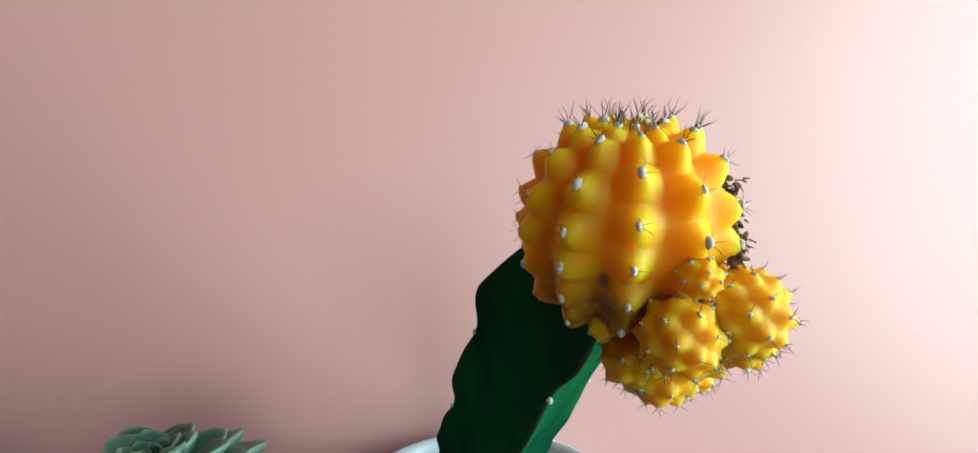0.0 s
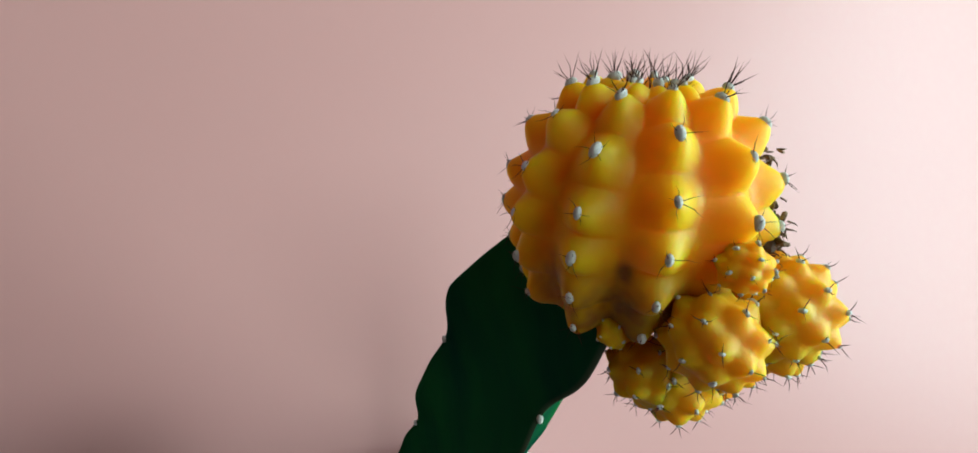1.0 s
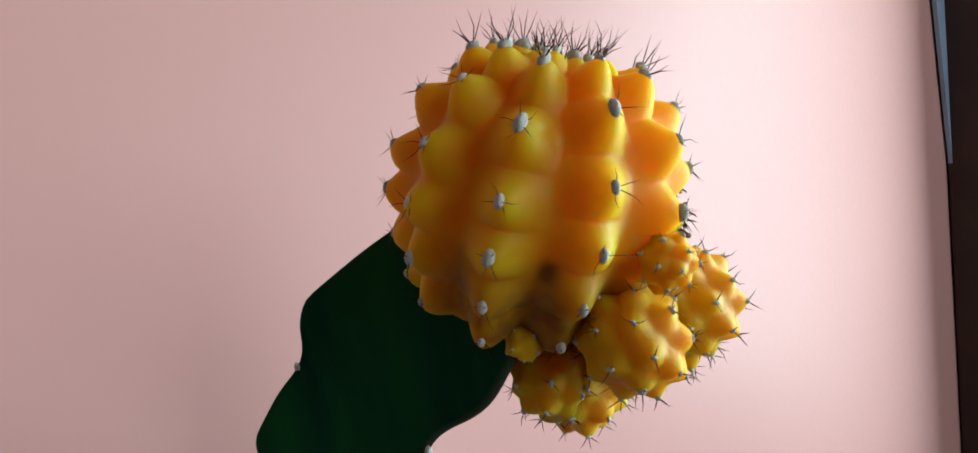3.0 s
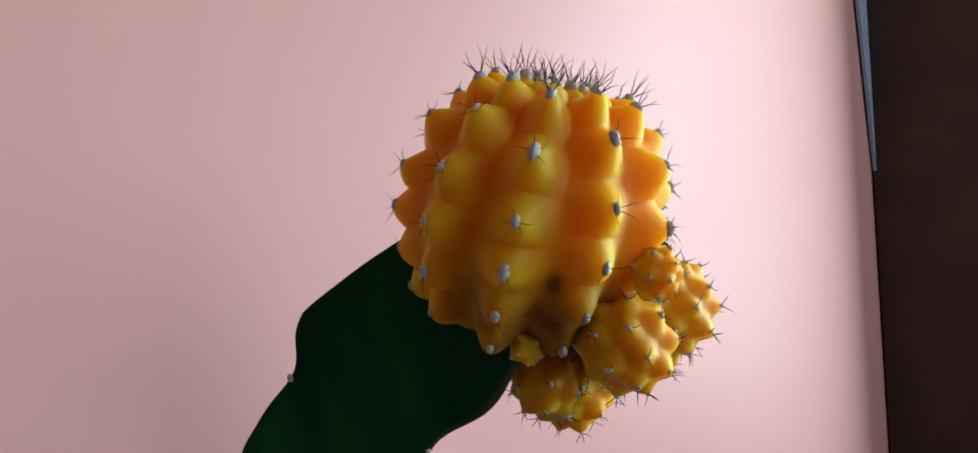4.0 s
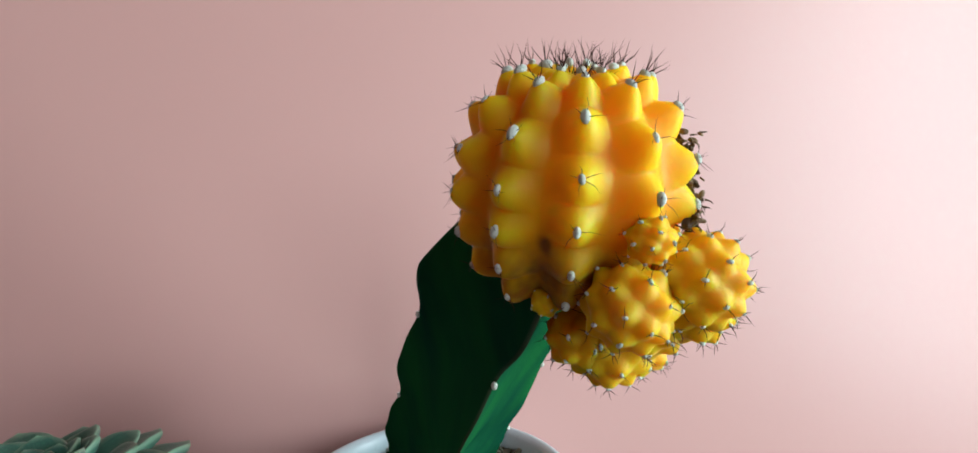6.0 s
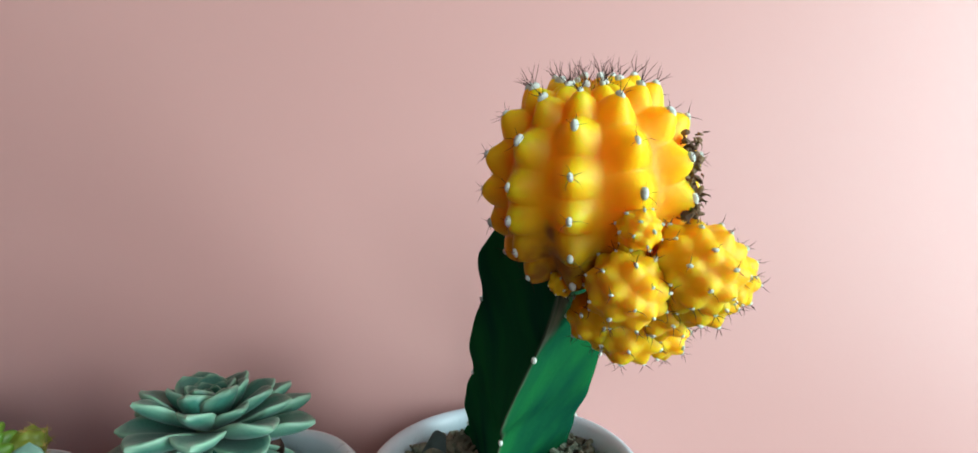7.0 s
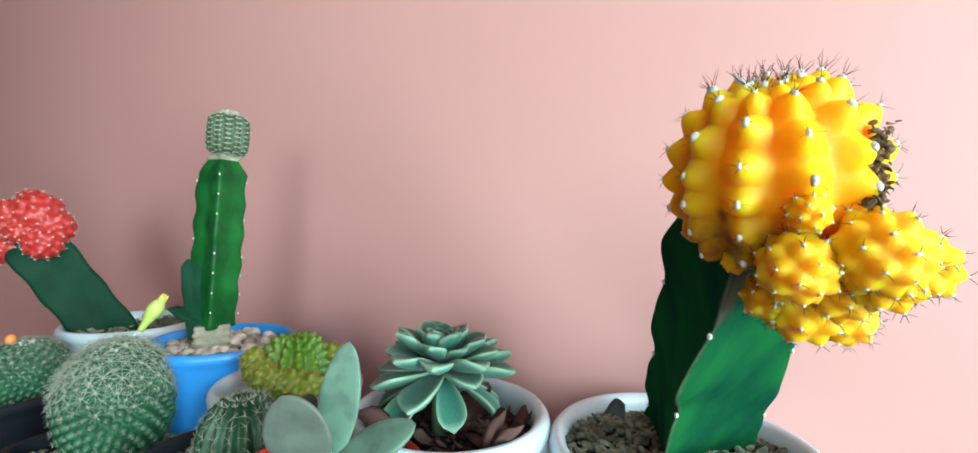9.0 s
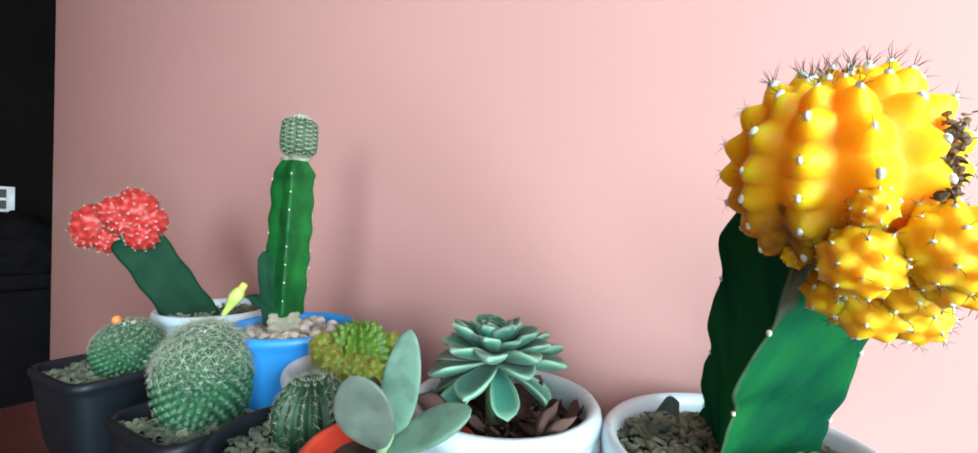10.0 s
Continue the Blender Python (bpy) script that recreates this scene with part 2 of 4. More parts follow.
def structure(name, geo, material, label, m=ROOM, category="wall"):
    ob = part(name, geo, material, None, label, smooth=False, kind="structure")
    ob.matrix_basis = m
    return tagged(ob, category=category)


# ---- the room ----
LEFT_END, JAMB = -1.57, 1.23
structure("wall_back", box(LEFT_END, 1.50, 0, 0.12, -0.76, 1.9), PINK, "smooth pink painted plaster wall behind the plants")
structure("floor", box(-3.4, 1.6, -2.3, 0.9, -0.80, -0.755), FLOOR, "plain grey tiled floor of the room", category="floor")
# ceiling and side walls are out of view, added to enclose and bounce light
structure("ceiling", box(-3.4, 1.6, -2.3, 0.9, 1.9, 1.98), PLASTER, "unseen plain plastered ceiling closing the room", category="ceiling")
wf = Geo()
box(-3.4, 0.22, -2.3, -2.2, -0.76, 1.9, wf)
box(1.38, 1.5, -2.3, -2.2, -0.76, 1.9, wf)
box(0.22, 1.38, -2.3, -2.2, -0.76, 0.04, wf)
box(0.22, 1.38, -2.3, -2.2, 1.20, 1.9, wf)
structure("wall_front", wf, PLASTER, "unseen plain plastered wall with a window opening")
structure("wall_left", box(-3.5, -3.4, -2.3, 0.9, -0.76, 1.9), PLASTER, "unseen plain plastered wall in the dim end of the room")
structure("wall_alcove", box(-3.4, LEFT_END, 0.8, 0.9, -0.76, 1.9), PLASTER, "unseen plain wall of the dim passage")
wr = Geo()
box(1.38, 1.50, -0.53, 0, -0.76, 1.9, wr)
box(1.38, 1.50, -2.2, -1.20, -0.76, 1.9, wr)
box(1.38, 1.50, -1.20, -0.53, -0.76, -0.35, wr)
box(1.38, 1.50, -1.20, -0.53, 1.20, 1.9, wr)
structure("wall_right", wr, PLASTER, "unseen plain plastered wall with the window opening")


def framed_window(name, u0, u1, z0, z1, across, turned):
    """A wooden frame and sill round an opening; across is the wall's middle line."""
    def bar(a0, a1, b0, b1, d0=-0.02, d1=0.02):
        if turned:
            return box(across + d0, across + d1, a0, a1, b0, b1)
        return box(a0, a1, across + d0, across + d1, b0, b1)
    ob = structure(name, bar(u0, u0 + 0.03, z0, z1), WOOD_DARK, "dark wooden window frame letting daylight in", category="window")
    part("window_frame", bar(u1 - 0.03, u1, z0, z1), WOOD_DARK, ob, smooth=False)
    part("window_frame", bar(u0 + 0.03, u1 - 0.03, z0, z0 + 0.03), WOOD_DARK, ob, smooth=False)
    part("window_frame", bar(u0 + 0.03, u1 - 0.03, z1 - 0.03, z1), WOOD_DARK, ob, smooth=False)


framed_window("window_1", -1.20, -0.53, -0.35, 1.20, 1.45, True)
framed_window("window_2", 0.22, 1.38, 0.04, 1.20, -2.26, False)
bevelled(structure("door_jamb", box(JAMB, 1.379, -0.50, -0.002, -0.75, 1.85), WOOD_DARK, "tall dark brown wooden jamb against the pink wall", category="jamb"), 0.006)
# added wedge: a sliver of daylight by the jamb, made as a coloured board
wedge = Geo().add([(1.10, -0.004, 0.95), (JAMB - 0.001, -0.004, 0.95), (JAMB - 0.001, -0.004, 0.30),
                   (1.10, -0.010, 0.95), (JAMB - 0.001, -0.010, 0.95), (JAMB - 0.001, -0.010, 0.30)],
                  [(0, 1, 2), (5, 4, 3), (0, 3, 4, 1), (1, 4, 5, 2), (2, 5, 3, 0)])
structure("trim", wedge, DAYLIGHT_BLUE, "narrow pale blue wedge standing in for daylight beside the jamb", category="trim")
table = thing("table", (0, 0, 0), "dark red-brown varnished wooden table under the pots", "table")
table.matrix_basis = ROOM
bevelled(part("tabletop", box(-0.70, 0.10, -0.36, -0.006, -0.03, 0.0), TABLE, table, smooth=False), 0.004)
for lx in (-0.65, 0.05):
    for ly in (-0.31, -0.07):
        part("leg", box(lx - 0.025, lx + 0.025, ly - 0.025, ly + 0.025, -0.755, -0.03), TABLE, table, smooth=False)


# ---- plant parts ----
def round_pot(parent, r, h, material, foot=0.72, lip=0.006, wall=0.003, square=None, n=64, label="", collar=0.0):
    """A pot with a rolled rim and an inside, standing on z = 0."""
    pr = [(0.001, 0.002), (r * foot * 0.95, 0.0), (r * foot, 0.003)]
    for i in range(1, 7):
        k = i / 6
        pr.append((r * (foot + (0.95 - foot) * k ** 0.8), 0.003 + (h - 0.016 - collar) * k))
    if collar:
        pr += [(r * 0.952, h - 0.0125 - collar), (r * 0.985, h - 0.011 - collar), (r * 0.99, h - 0.009 - collar), (r * 0.995, h - 0.010)]
    for a in (-70, -35, 0, 35, 70, 100, 140):
        pr.append((r - lip * 0.55 + lip * 0.55 * math.cos(radians(a)), h - lip * 0.9 + lip * 0.9 * math.sin(radians(a))))
    pr += [(r - lip - wall * 0.3, h - 0.008), (r * 0.91 - wall, h - 0.02), (r * foot - wall, 0.006), (0.001, 0.006)]
    return part("pot", lathe(pr, n, square), material, parent, label)


def soil_disc(parent, r, z, material=SOIL, square=None, label=""):
    def fn(u, v):
        a, rr = 2 * math.pi * u, r * max(v, 0.001)
        c, s = math.cos(a), math.sin(a)
        if square:
            k = (abs(c) ** square + abs(s) ** square) ** (-1 / square)
            c, s = c * k, s * k
        p = Vector((rr * c, rr * s, 0))
        return (p.x, p.y, z + 0.003 * noise.noise(p * 90) + 0.002 * noise.noise(p * 260)), 1.0
    return part("soil", grid(fn, 48, 14), material, parent, label)


def soil_chips(parent, r, z, count, size, seed, material=CHIP, square=False, name="gravel"):
    """Loose bits on the soil, too many to count."""
    rnd = random.Random(seed)
    g = Geo()
    for _ in range(count):
        if square:
            x, y = rnd.uniform(-r, r), rnd.uniform(-r, r)
        else:
            a, q = rnd.uniform(0, 6.283), r * math.sqrt(rnd.random())
            x, y = q * math.cos(a), q * math.sin(a)
        s = size * rnd.uniform(0.4, 1.3)
        m = Matrix.Translation((x, y, z + rnd.uniform(0.0, 0.004))) @ Euler((rnd.uniform(-0.8, 0.8), rnd.uniform(-0.8, 0.8), rnd.uniform(0, 6.3))).to_matrix().to_4x4()
        pts = []
        for zz, k in ((-0.12, 0.8), (0.0, 1.0), (0.14, 0.7)):
            for i in range(5):
                b = i * 1.2566
                pts.append(m @ Vector((s * k * math.cos(b) * rnd.uniform(0.8, 1.3), s * 0.55 * k * math.sin(b) * rnd.uniform(0.7, 1.2), s * zz * 2)))
        fs = [(j * 5 + i, j * 5 + (i + 1) % 5, (j + 1) * 5 + (i + 1) % 5, (j + 1) * 5 + i) for j in range(2) for i in range(5)]
        fs += [(4, 3, 2, 1, 0), (10, 11, 12, 13, 14)]
        g.add(pts, fs)
    return part(name, g, material, parent, kind="stuff", smooth=False)


STONES = [rough_stone(s, q).mesh("pebble") for s, q in ((1, 0.5), (2, 0.65), (3, 0.75), (4, 0.45))]


def pebbles(parent, r, z, count, size, seed):
    rnd = random.Random(seed)
    for _ in range(count):
        a, q, s = rnd.uniform(0, 6.283), r * math.sqrt(rnd.random()), size * rnd.uniform(0.5, 1.25)
        m = pose(q * math.cos(a), q * math.sin(a), z + s * 0.25 + rnd.uniform(0, 0.003), rnd.uniform(-30, 30), rnd.uniform(-30, 30), rnd.uniform(0, 360))
        part("pebble", rnd.choice(STONES), PEBBLE, parent, m=m @ Matrix.Diagonal((s, s, s, 1)))


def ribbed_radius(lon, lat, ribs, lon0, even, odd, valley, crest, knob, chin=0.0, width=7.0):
    """The relief of a ribbed cactus at a direction (degrees), as a share of its radius, and the rib height that sets
    the painted groove shade.
    """
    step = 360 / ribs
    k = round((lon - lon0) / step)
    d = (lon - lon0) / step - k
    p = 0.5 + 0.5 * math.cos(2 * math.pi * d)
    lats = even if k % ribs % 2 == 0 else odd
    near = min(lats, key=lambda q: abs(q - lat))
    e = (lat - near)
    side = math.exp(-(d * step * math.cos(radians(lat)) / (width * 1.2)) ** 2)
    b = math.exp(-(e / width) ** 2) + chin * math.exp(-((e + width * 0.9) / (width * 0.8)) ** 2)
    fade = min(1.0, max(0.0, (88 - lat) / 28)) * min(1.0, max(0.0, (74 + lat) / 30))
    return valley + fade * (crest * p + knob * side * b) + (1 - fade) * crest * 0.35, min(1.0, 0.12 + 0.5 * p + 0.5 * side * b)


TUFT = ball((0, 0, 0), (0.5, 0.8, 0.55), 10).mesh("areole")
TUFT_GOLD = ball((0, 0, 0), (0.5, 0.8, 0.55), 8).mesh("areole")


def spine_fan(seed, count, length, radius, lift, up=0.0):
    rnd = random.Random(seed)
    g = Geo()
    for i in range(count):
        a = 6.283 * (i + rnd.uniform(-0.25, 0.25)) / count
        s = rnd.uniform(0.65, 1.15)
        spike(g, (0, 0, 0), (math.cos(a), math.sin(a) + up, lift * rnd.uniform(0.5, 1.5)), length * s, radius, rnd.uniform(-0.2, 0.25))
    return g


def ribbed_body(parent, name, material, R, ribs, lon0, even, odd, valley, crest, knob, m, squash=1.0, nu=None, nv=96, bottom=-88,
                chin=0.5, width=7.0, flat_top=0.0, long=1.0, boxy=0, label=""):
    """A globular ribbed cactus about its own z, its middle at the origin of m."""
    nu = nu or ribs * 16

    def fn(u, v):
        lon, lat = 360 * u, bottom + (89.5 - bottom) * v
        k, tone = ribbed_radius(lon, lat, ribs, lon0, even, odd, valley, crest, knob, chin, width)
        a, b = radians(lon), radians(lat)
        d = Vector((math.cos(a) * math.cos(b), math.sin(a) * math.cos(b), math.sin(b)))
        wob = 1 + 0.02 * noise.noise(d * 2.1 + Vector((R * 900, 0, 3)))
        if boxy:
            k *= (abs(math.cos(b)) ** boxy + abs(math.sin(b)) ** boxy) ** (-1 / boxy)
        q = d * (R * k * wob)
        if lat < 0:
            q.z *= 1 + (long - 1) * min(1, -lat / 40)
        q.z *= squash
        if flat_top and lat > 0:
            q.z *= 1 - flat_top * (lat / 90) ** 4
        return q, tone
    return part(name, grid(fn, nu, nv, cap0=True, cap1=True), material, parent, label, m=m)


def areole_places(R, ribs, lon0, even, odd, top, squash=1.0, flat_top=0.0, long=1.0, boxy=0):
    for k in range(ribs):
        for lat in (even if k % 2 == 0 else odd):
            a, b = radians(lon0 + k * 360 / ribs), radians(lat)
            d = Vector((math.cos(a) * math.cos(b), math.sin(a) * math.cos(b), math.sin(b)))
            q = d * R * top * (1 - 0.0045 * max(0, lat - 60))
            if boxy:
                q *= (abs(math.cos(b)) ** boxy + abs(math.sin(b)) ** boxy) ** (-1 / boxy)
            q.z *= squash
            if lat < 0:
                q.z *= 1 + (long - 1) * min(1, -lat / 40)
            if flat_top and lat > 0:
                q.z *= 1 - flat_top * (lat / 90) ** 4
            yield q, d, lat


def put_areoles(parent, places, fans, tuft, spine_material=SPINE, seed=1, spine_size=1.0, tops=None, wool=WOOL):
    """A tuft of wool and a fan of spines at each place."""
    rnd = random.Random(seed)
    shared = {}
    for q, d, lat in places:
        f = frame_of(d, (-d.y, d.x, 0.001)).to_4x4()
        m = Matrix.Translation(q) @ f @ pose(0, 0, 0, 0, 0, rnd.uniform(-12, 12))
        s = tuft * rnd.uniform(0.75, 1.2)
        part("areole", TUFT if wool is WOOL else TUFT_GOLD, wool, parent, m=m @ Matrix.Diagonal((s, s, s, 1)))
        fan = rnd.choice(tops if tops and lat > 52 else fans)
        w = m @ pose(0, 0, 0, 0, 0, rnd.uniform(-40, 40))
        if id(fan) not in shared:
            shared[id(fan)] = fan.mesh("spine_fan")
        part("spine_fan", shared[id(fan)], spine_material, parent, m=w @ Matrix.Diagonal((spine_size, spine_size, spine_size, 1)))


def three_rib_stem(parent, name, material, feet, tops, z0, z1, waves=4.2, wave=0.07, taper=(0.9, 0.7, 0.75), top_share=(0.5, 0.2, 0.3), full=0.72, corky=False, label="", seed=3, n=80, lean=None):
    """A three-winged climbing-cactus stem between two triangles of rib lines, its wing edges scalloped."""
    feet, tops = [Vector(p) for p in feet], [Vector(p) for p in tops]
    cb, ct = sum(feet, Vector((0, 0))) / 3, sum(tops, Vector((0, 0))) / 3

    def ring(v):
        c = cb.lerp(ct, v)
        tips = []
        for i in range(3):
            k = 1.0 if v < taper[i] else 1 - (1 - top_share[i]) * ((v - taper[i]) / (1 - taper[i])) ** 1.3
            ph = 6.283 * (waves * v + 0.31 * i + 0.1)
            w = 1 + wave * (0.9, 1.7, 0.35)[i] * (math.sin(ph) + 0.35 * math.sin(2 * ph + 0.8)) + 0.025 * noise.noise((v * 9, i * 5.0, seed))
            tip = c + (feet[i].lerp(tops[i], v) - c) * k * w
            if lean:
                e = min(1.0, max(0.0, (v - 0.42) / 0.38))
                tip += Vector(lean[i]) * e * e * (3 - 2 * e)
            tips.append(tip)
        return c, tips

    def fn(u, v):
        c, tips = ring(v)
        s = u * 3
        i = int(s) % 3
        q = s - int(s)
        a, b = tips[i], tips[(i + 1) % 3]
        mid = c + ((a + b) * 0.5 - c) * full
        p = a * (1 - q) ** 2 + mid * 2 * q * (1 - q) + b * q * q
        # blunt wing edge
        edge = min(q, 1 - q)
        near = a if q < 0.5 else b
        if edge < 0.06:
            side = (b - a).normalized() * (1 if q < 0.5 else -1)
            p = near + side * 0.0016 * (edge / 0.06) + (c - near).normalized() * 0.0016 * (edge / 0.06) ** 0.5 + (p - near) * (edge / 0.06) * 0.6
        tone = 1.0
        if corky and i == 1:
            e = (v - 0.60 - 0.55 * q + 0.06 * noise.noise((9 * q, 14 * v, 4))) / 0.10
            rim = max(0, 1 - q / (0.035 + 0.03 * noise.noise((2, 26 * v, 7)))) * 0.7 if q < 0.09 else 0
            streak = 0.75 + 0.5 * noise.noise((38 * q, 5 * v, 1))
            tone = 1 - min(0.9, max(0.9 * min(1, max(0, e)) * streak, rim))
        return (p.x, p.y, z0 + (z1 - z0) * v), tone
    body = part(name, grid(fn, 96, n, cap0=True, cap1=True), material, parent, label)
    tuft = ball((0, 0, 0), (1, 1, 1), 6).mesh("areole")
    for i in range(3):
        for j in range(int(waves) + 1):
            v = (j + 0.75 - 0.31 * i - 0.1) / waves
            if 0.06 < v < 0.97:
                c, tips = ring(v)
                p = tips[i]
                part("areole", tuft, WOOL, body, m=Matrix.Translation((p.x, p.y, z0 + (z1 - z0) * v)) @ Matrix.Diagonal((0.0009, 0.0009, 0.0012, 1)))
    return body, ring


# ---- the yellow grafted cactus ----
BASE = (-0.033, 0.124, 0.0)
yellow = thing("grafted_cactus", BASE, "yellow grafted moon cactus on a leaning stem in white pot", "cactus")
round_pot(yellow, 0.066, 0.102, WHITE_POT, lip=0.0075, collar=0.010, label="round white plastic pot")
soil_disc(yellow, 0.0585, 0.0885, label="dark soil")
soil_chips(yellow, 0.057, 0.090, 1300, 0.0038, 5)
FEET = [(-0.0553, 0.1431), (-0.0313, 0.0845), (0.0018, 0.1374)]
TOPS = [(-0.0312, 0.0641), (-0.0081, 0.0077), (0.0237, 0.0587)]
Z0, Z1 = 0.117, 0.207


def along(z):
    k = (z - Z0) / (Z1 - Z0)
    return [(a[0] + (b[0] - a[0]) * k - BASE[0], a[1] + (b[1] - a[1]) * k - BASE[1]) for a, b in zip(FEET, TOPS)]


stem, ring = three_rib_stem(yellow, "stem", STOCK, along(0.078), along(0.224), 0.078, 0.224, waves=3.6, wave=0.065, taper=(0.86, 0.84, 0.75), top_share=(0.45, 0.55, 0.25), full=0.66, corky=True,
                            lean=((0.0013, 0.0), (0.0075, 0.0070), (0.0, 0.0)),
                            label="dark green three-winged rootstock stem")
HEAD = Vector((0.0041, 0.0254, 0.2245)) - Vector(BASE)
AXIS = Vector((0.0086, -0.43, 0.9028))
EVEN, ODD = (74, 56, 33, 11.5, -5, -21, -36), (80, 61, 42, 20, 1, -17, -33)
hm = Matrix.Translation(HEAD) @ frame_of(AXIS, (1, 0, 0)).to_4x4()
R = 0.0253
RIB0 = -101 - 5 * 360 / 11
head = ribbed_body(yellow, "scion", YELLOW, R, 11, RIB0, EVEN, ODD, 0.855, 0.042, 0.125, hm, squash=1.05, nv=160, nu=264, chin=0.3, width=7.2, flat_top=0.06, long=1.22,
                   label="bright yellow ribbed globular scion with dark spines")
# brown weathering low on the side, and one dark hole between two ribs
stains = []
for v in head.data.vertices:
    d = v.co.normalized()
    lon, lat = math.degrees(math.atan2(d.y, d.x)), math.degrees(math.asin(max(-1, min(1, d.z))))
    e = abs((lon + 114 + 180) % 360 - 180)
    nz = 0.5 + 0.6 * noise.noise(d * 5.0) + 0.35 * noise.noise(d * 17.0)
    low = min(1, max(0, (-6 - lat) / 24)) * max(0, 1 - (e / 62) ** 2) * (0.45 + nz)
    hole = math.exp(-((e / 3.2) ** 2 + ((lat + 12) / 4.2) ** 2))
    stains.append(min(0.92, low * 0.85 + hole))
head.data.attributes.new("stain", 'FLOAT', 'POINT').data.foreach_set("value", stains)
FANS = [spine_fan(s, c, 0.0040, 0.00009, 0.6) for s, c in ((1, 4), (2, 3), (3, 5))]
CROWN = [spine_fan(s, c, 0.0056, 0.00012, 1.8) for s, c in ((4, 4), (5, 5), (6, 4))]
spots = list(areole_places(R, 11, RIB0, EVEN, ODD, 1.02, 1.05, flat_top=0.06, long=1.22))
put_areoles(head, spots, FANS, 0.0016, seed=2, tops=CROWN)
rnd = random.Random(8)
for i in range(8):
    a, b = i * 2.4, radians(78 + 9 * rnd.random())
    d = Vector((math.cos(a) * math.cos(b), math.sin(a) * math.cos(b), math.sin(b)))
    w = Matrix.Translation(Vector((d.x, d.y, d.z * 0.94)) * R * 0.89) @ frame_of(d, (0.3, 1, 0)).to_4x4()
    fan = rnd.choice(CROWN)
    part("spine_fan", fan.mesh("spine_fan"), SPINE, head, m=w)
    part("areole", TUFT, WOOL, head, m=w @ Matrix.Diagonal((0.002, 0.002, 0.002, 1)))
PUP_FANS = [spine_fan(s, c, 0.0030, 0.00011, 1.0) for s, c in ((11, 2), (12, 3), (13, 2))]


def offset_pup(parent, place, radius, way, knobs, seed, material=YELLOW_PUP, fans=PUP_FANS, name="offset", tuft=0.0008, spine_material=SPINE, wool=WOOL):
    """A small round offset covered in blunt knobs, a tuft of wool on each."""
    m = Matrix.Translation(place) @ frame_of(way, (1, 0.2, 0)).to_4x4() @ pose(0, 0, 0, 0, 0, seed * 37)
    dirs = []
    for i in range(knobs):
        z = 0.97 - 1.6 * i / knobs
        dirs.append(Vector((math.cos(i * 2.39996) * math.sqrt(1 - z * z), math.sin(i * 2.39996) * math.sqrt(1 - z * z), z)))
    width = 0.62 * math.sqrt(12.566 / knobs / 1.25) * 0.8

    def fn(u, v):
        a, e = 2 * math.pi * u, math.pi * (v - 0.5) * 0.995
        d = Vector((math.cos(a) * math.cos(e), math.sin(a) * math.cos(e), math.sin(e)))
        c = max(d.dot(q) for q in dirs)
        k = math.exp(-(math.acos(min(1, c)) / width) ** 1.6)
        # second value paints the hollows between knobs as shaded
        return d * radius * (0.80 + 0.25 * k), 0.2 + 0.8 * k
    ob = part(name, grid(fn, 54, 34, cap0=True, cap1=True), material, parent, m=m)
    put_areoles(ob, [(q * radius * 1.03, q, 0) for q in dirs], fans, min(tuft, radius * 0.15), spine_material, seed=seed,
                         spine_size=min(1.0, radius / 0.008), wool=wool)
    return ob


for place, radius, way, ribs in (
        ((0.0128, 0.0046, 0.2123), 0.0045, (0.15, -0.8, 0.25), 18),
        ((0.0109, 0.0103, 0.1998), 0.0088, (0.1, -0.95, -0.1), 26),
        ((0.0127, 0.0273, 0.1884), 0.0098, (0.05, -0.5, -0.8), 24),
        ((0.0062, 0.0262, 0.1905), 0.0078, (-0.2, -0.6, -0.7), 20),
        ((0.0254, 0.0133, 0.2039), 0.0102, (0.8, -0.5, 0.1), 32),
        ((0.0268, 0.0173, 0.1985), 0.0085, (0.75, -0.3, -0.6), 24),
        ((0.0193, 0.0226, 0.1955), 0.0095, (0.3, -0.6, -0.4), 26),
        ((0.0332, 0.0222, 0.2008), 0.0080, (0.95, 0.0, -0.1), 22),
        ((0.0216, 0.0322, 0.1858), 0.0072, (0.3, -0.2, -0.9), 22),
        ((-0.0026, 0.0202, 0.1997), 0.0034, (-0.3, -0.6, -0.5), 12),
        ((0.0267, 0.0294, 0.2287), 0.0042, (0.9, -0.1, 0.2), 14)):
    offset_pup(yellow, Vector(place) - Vector(BASE), radius, way, ribs, ribs + int(radius * 1e4))
g = Geo()
for i in range(240):
    k = rnd.random()
    c = Vector((0.0254, 0.0172, 0.2320)).lerp(Vector((0.0242, 0.0135, 0.2140)), k) - Vector(BASE)
    c += Vector((rnd.gauss(0, 0.0014), rnd.gauss(0, 0.0016), rnd.gauss(0, 0.0012)))
    if rnd.random() < 0.45:
        spike(g, c, (rnd.uniform(-0.3, 1), rnd.uniform(-1, 0.4), rnd.uniform(-1, 1)), 0.0019, 0.00025, 0.3)
    else:
        ball(c, (0.0009 * rnd.uniform(0.5, 1.6), 0.0003, 0.0008 * rnd.uniform(0.5, 1.6)), 5, g, Euler((rnd.random() * 3, rnd.random() * 3, 0)).to_matrix())
part("dried_crust", g, SCAR, yellow, "dried brown flower remains", kind="stuff")
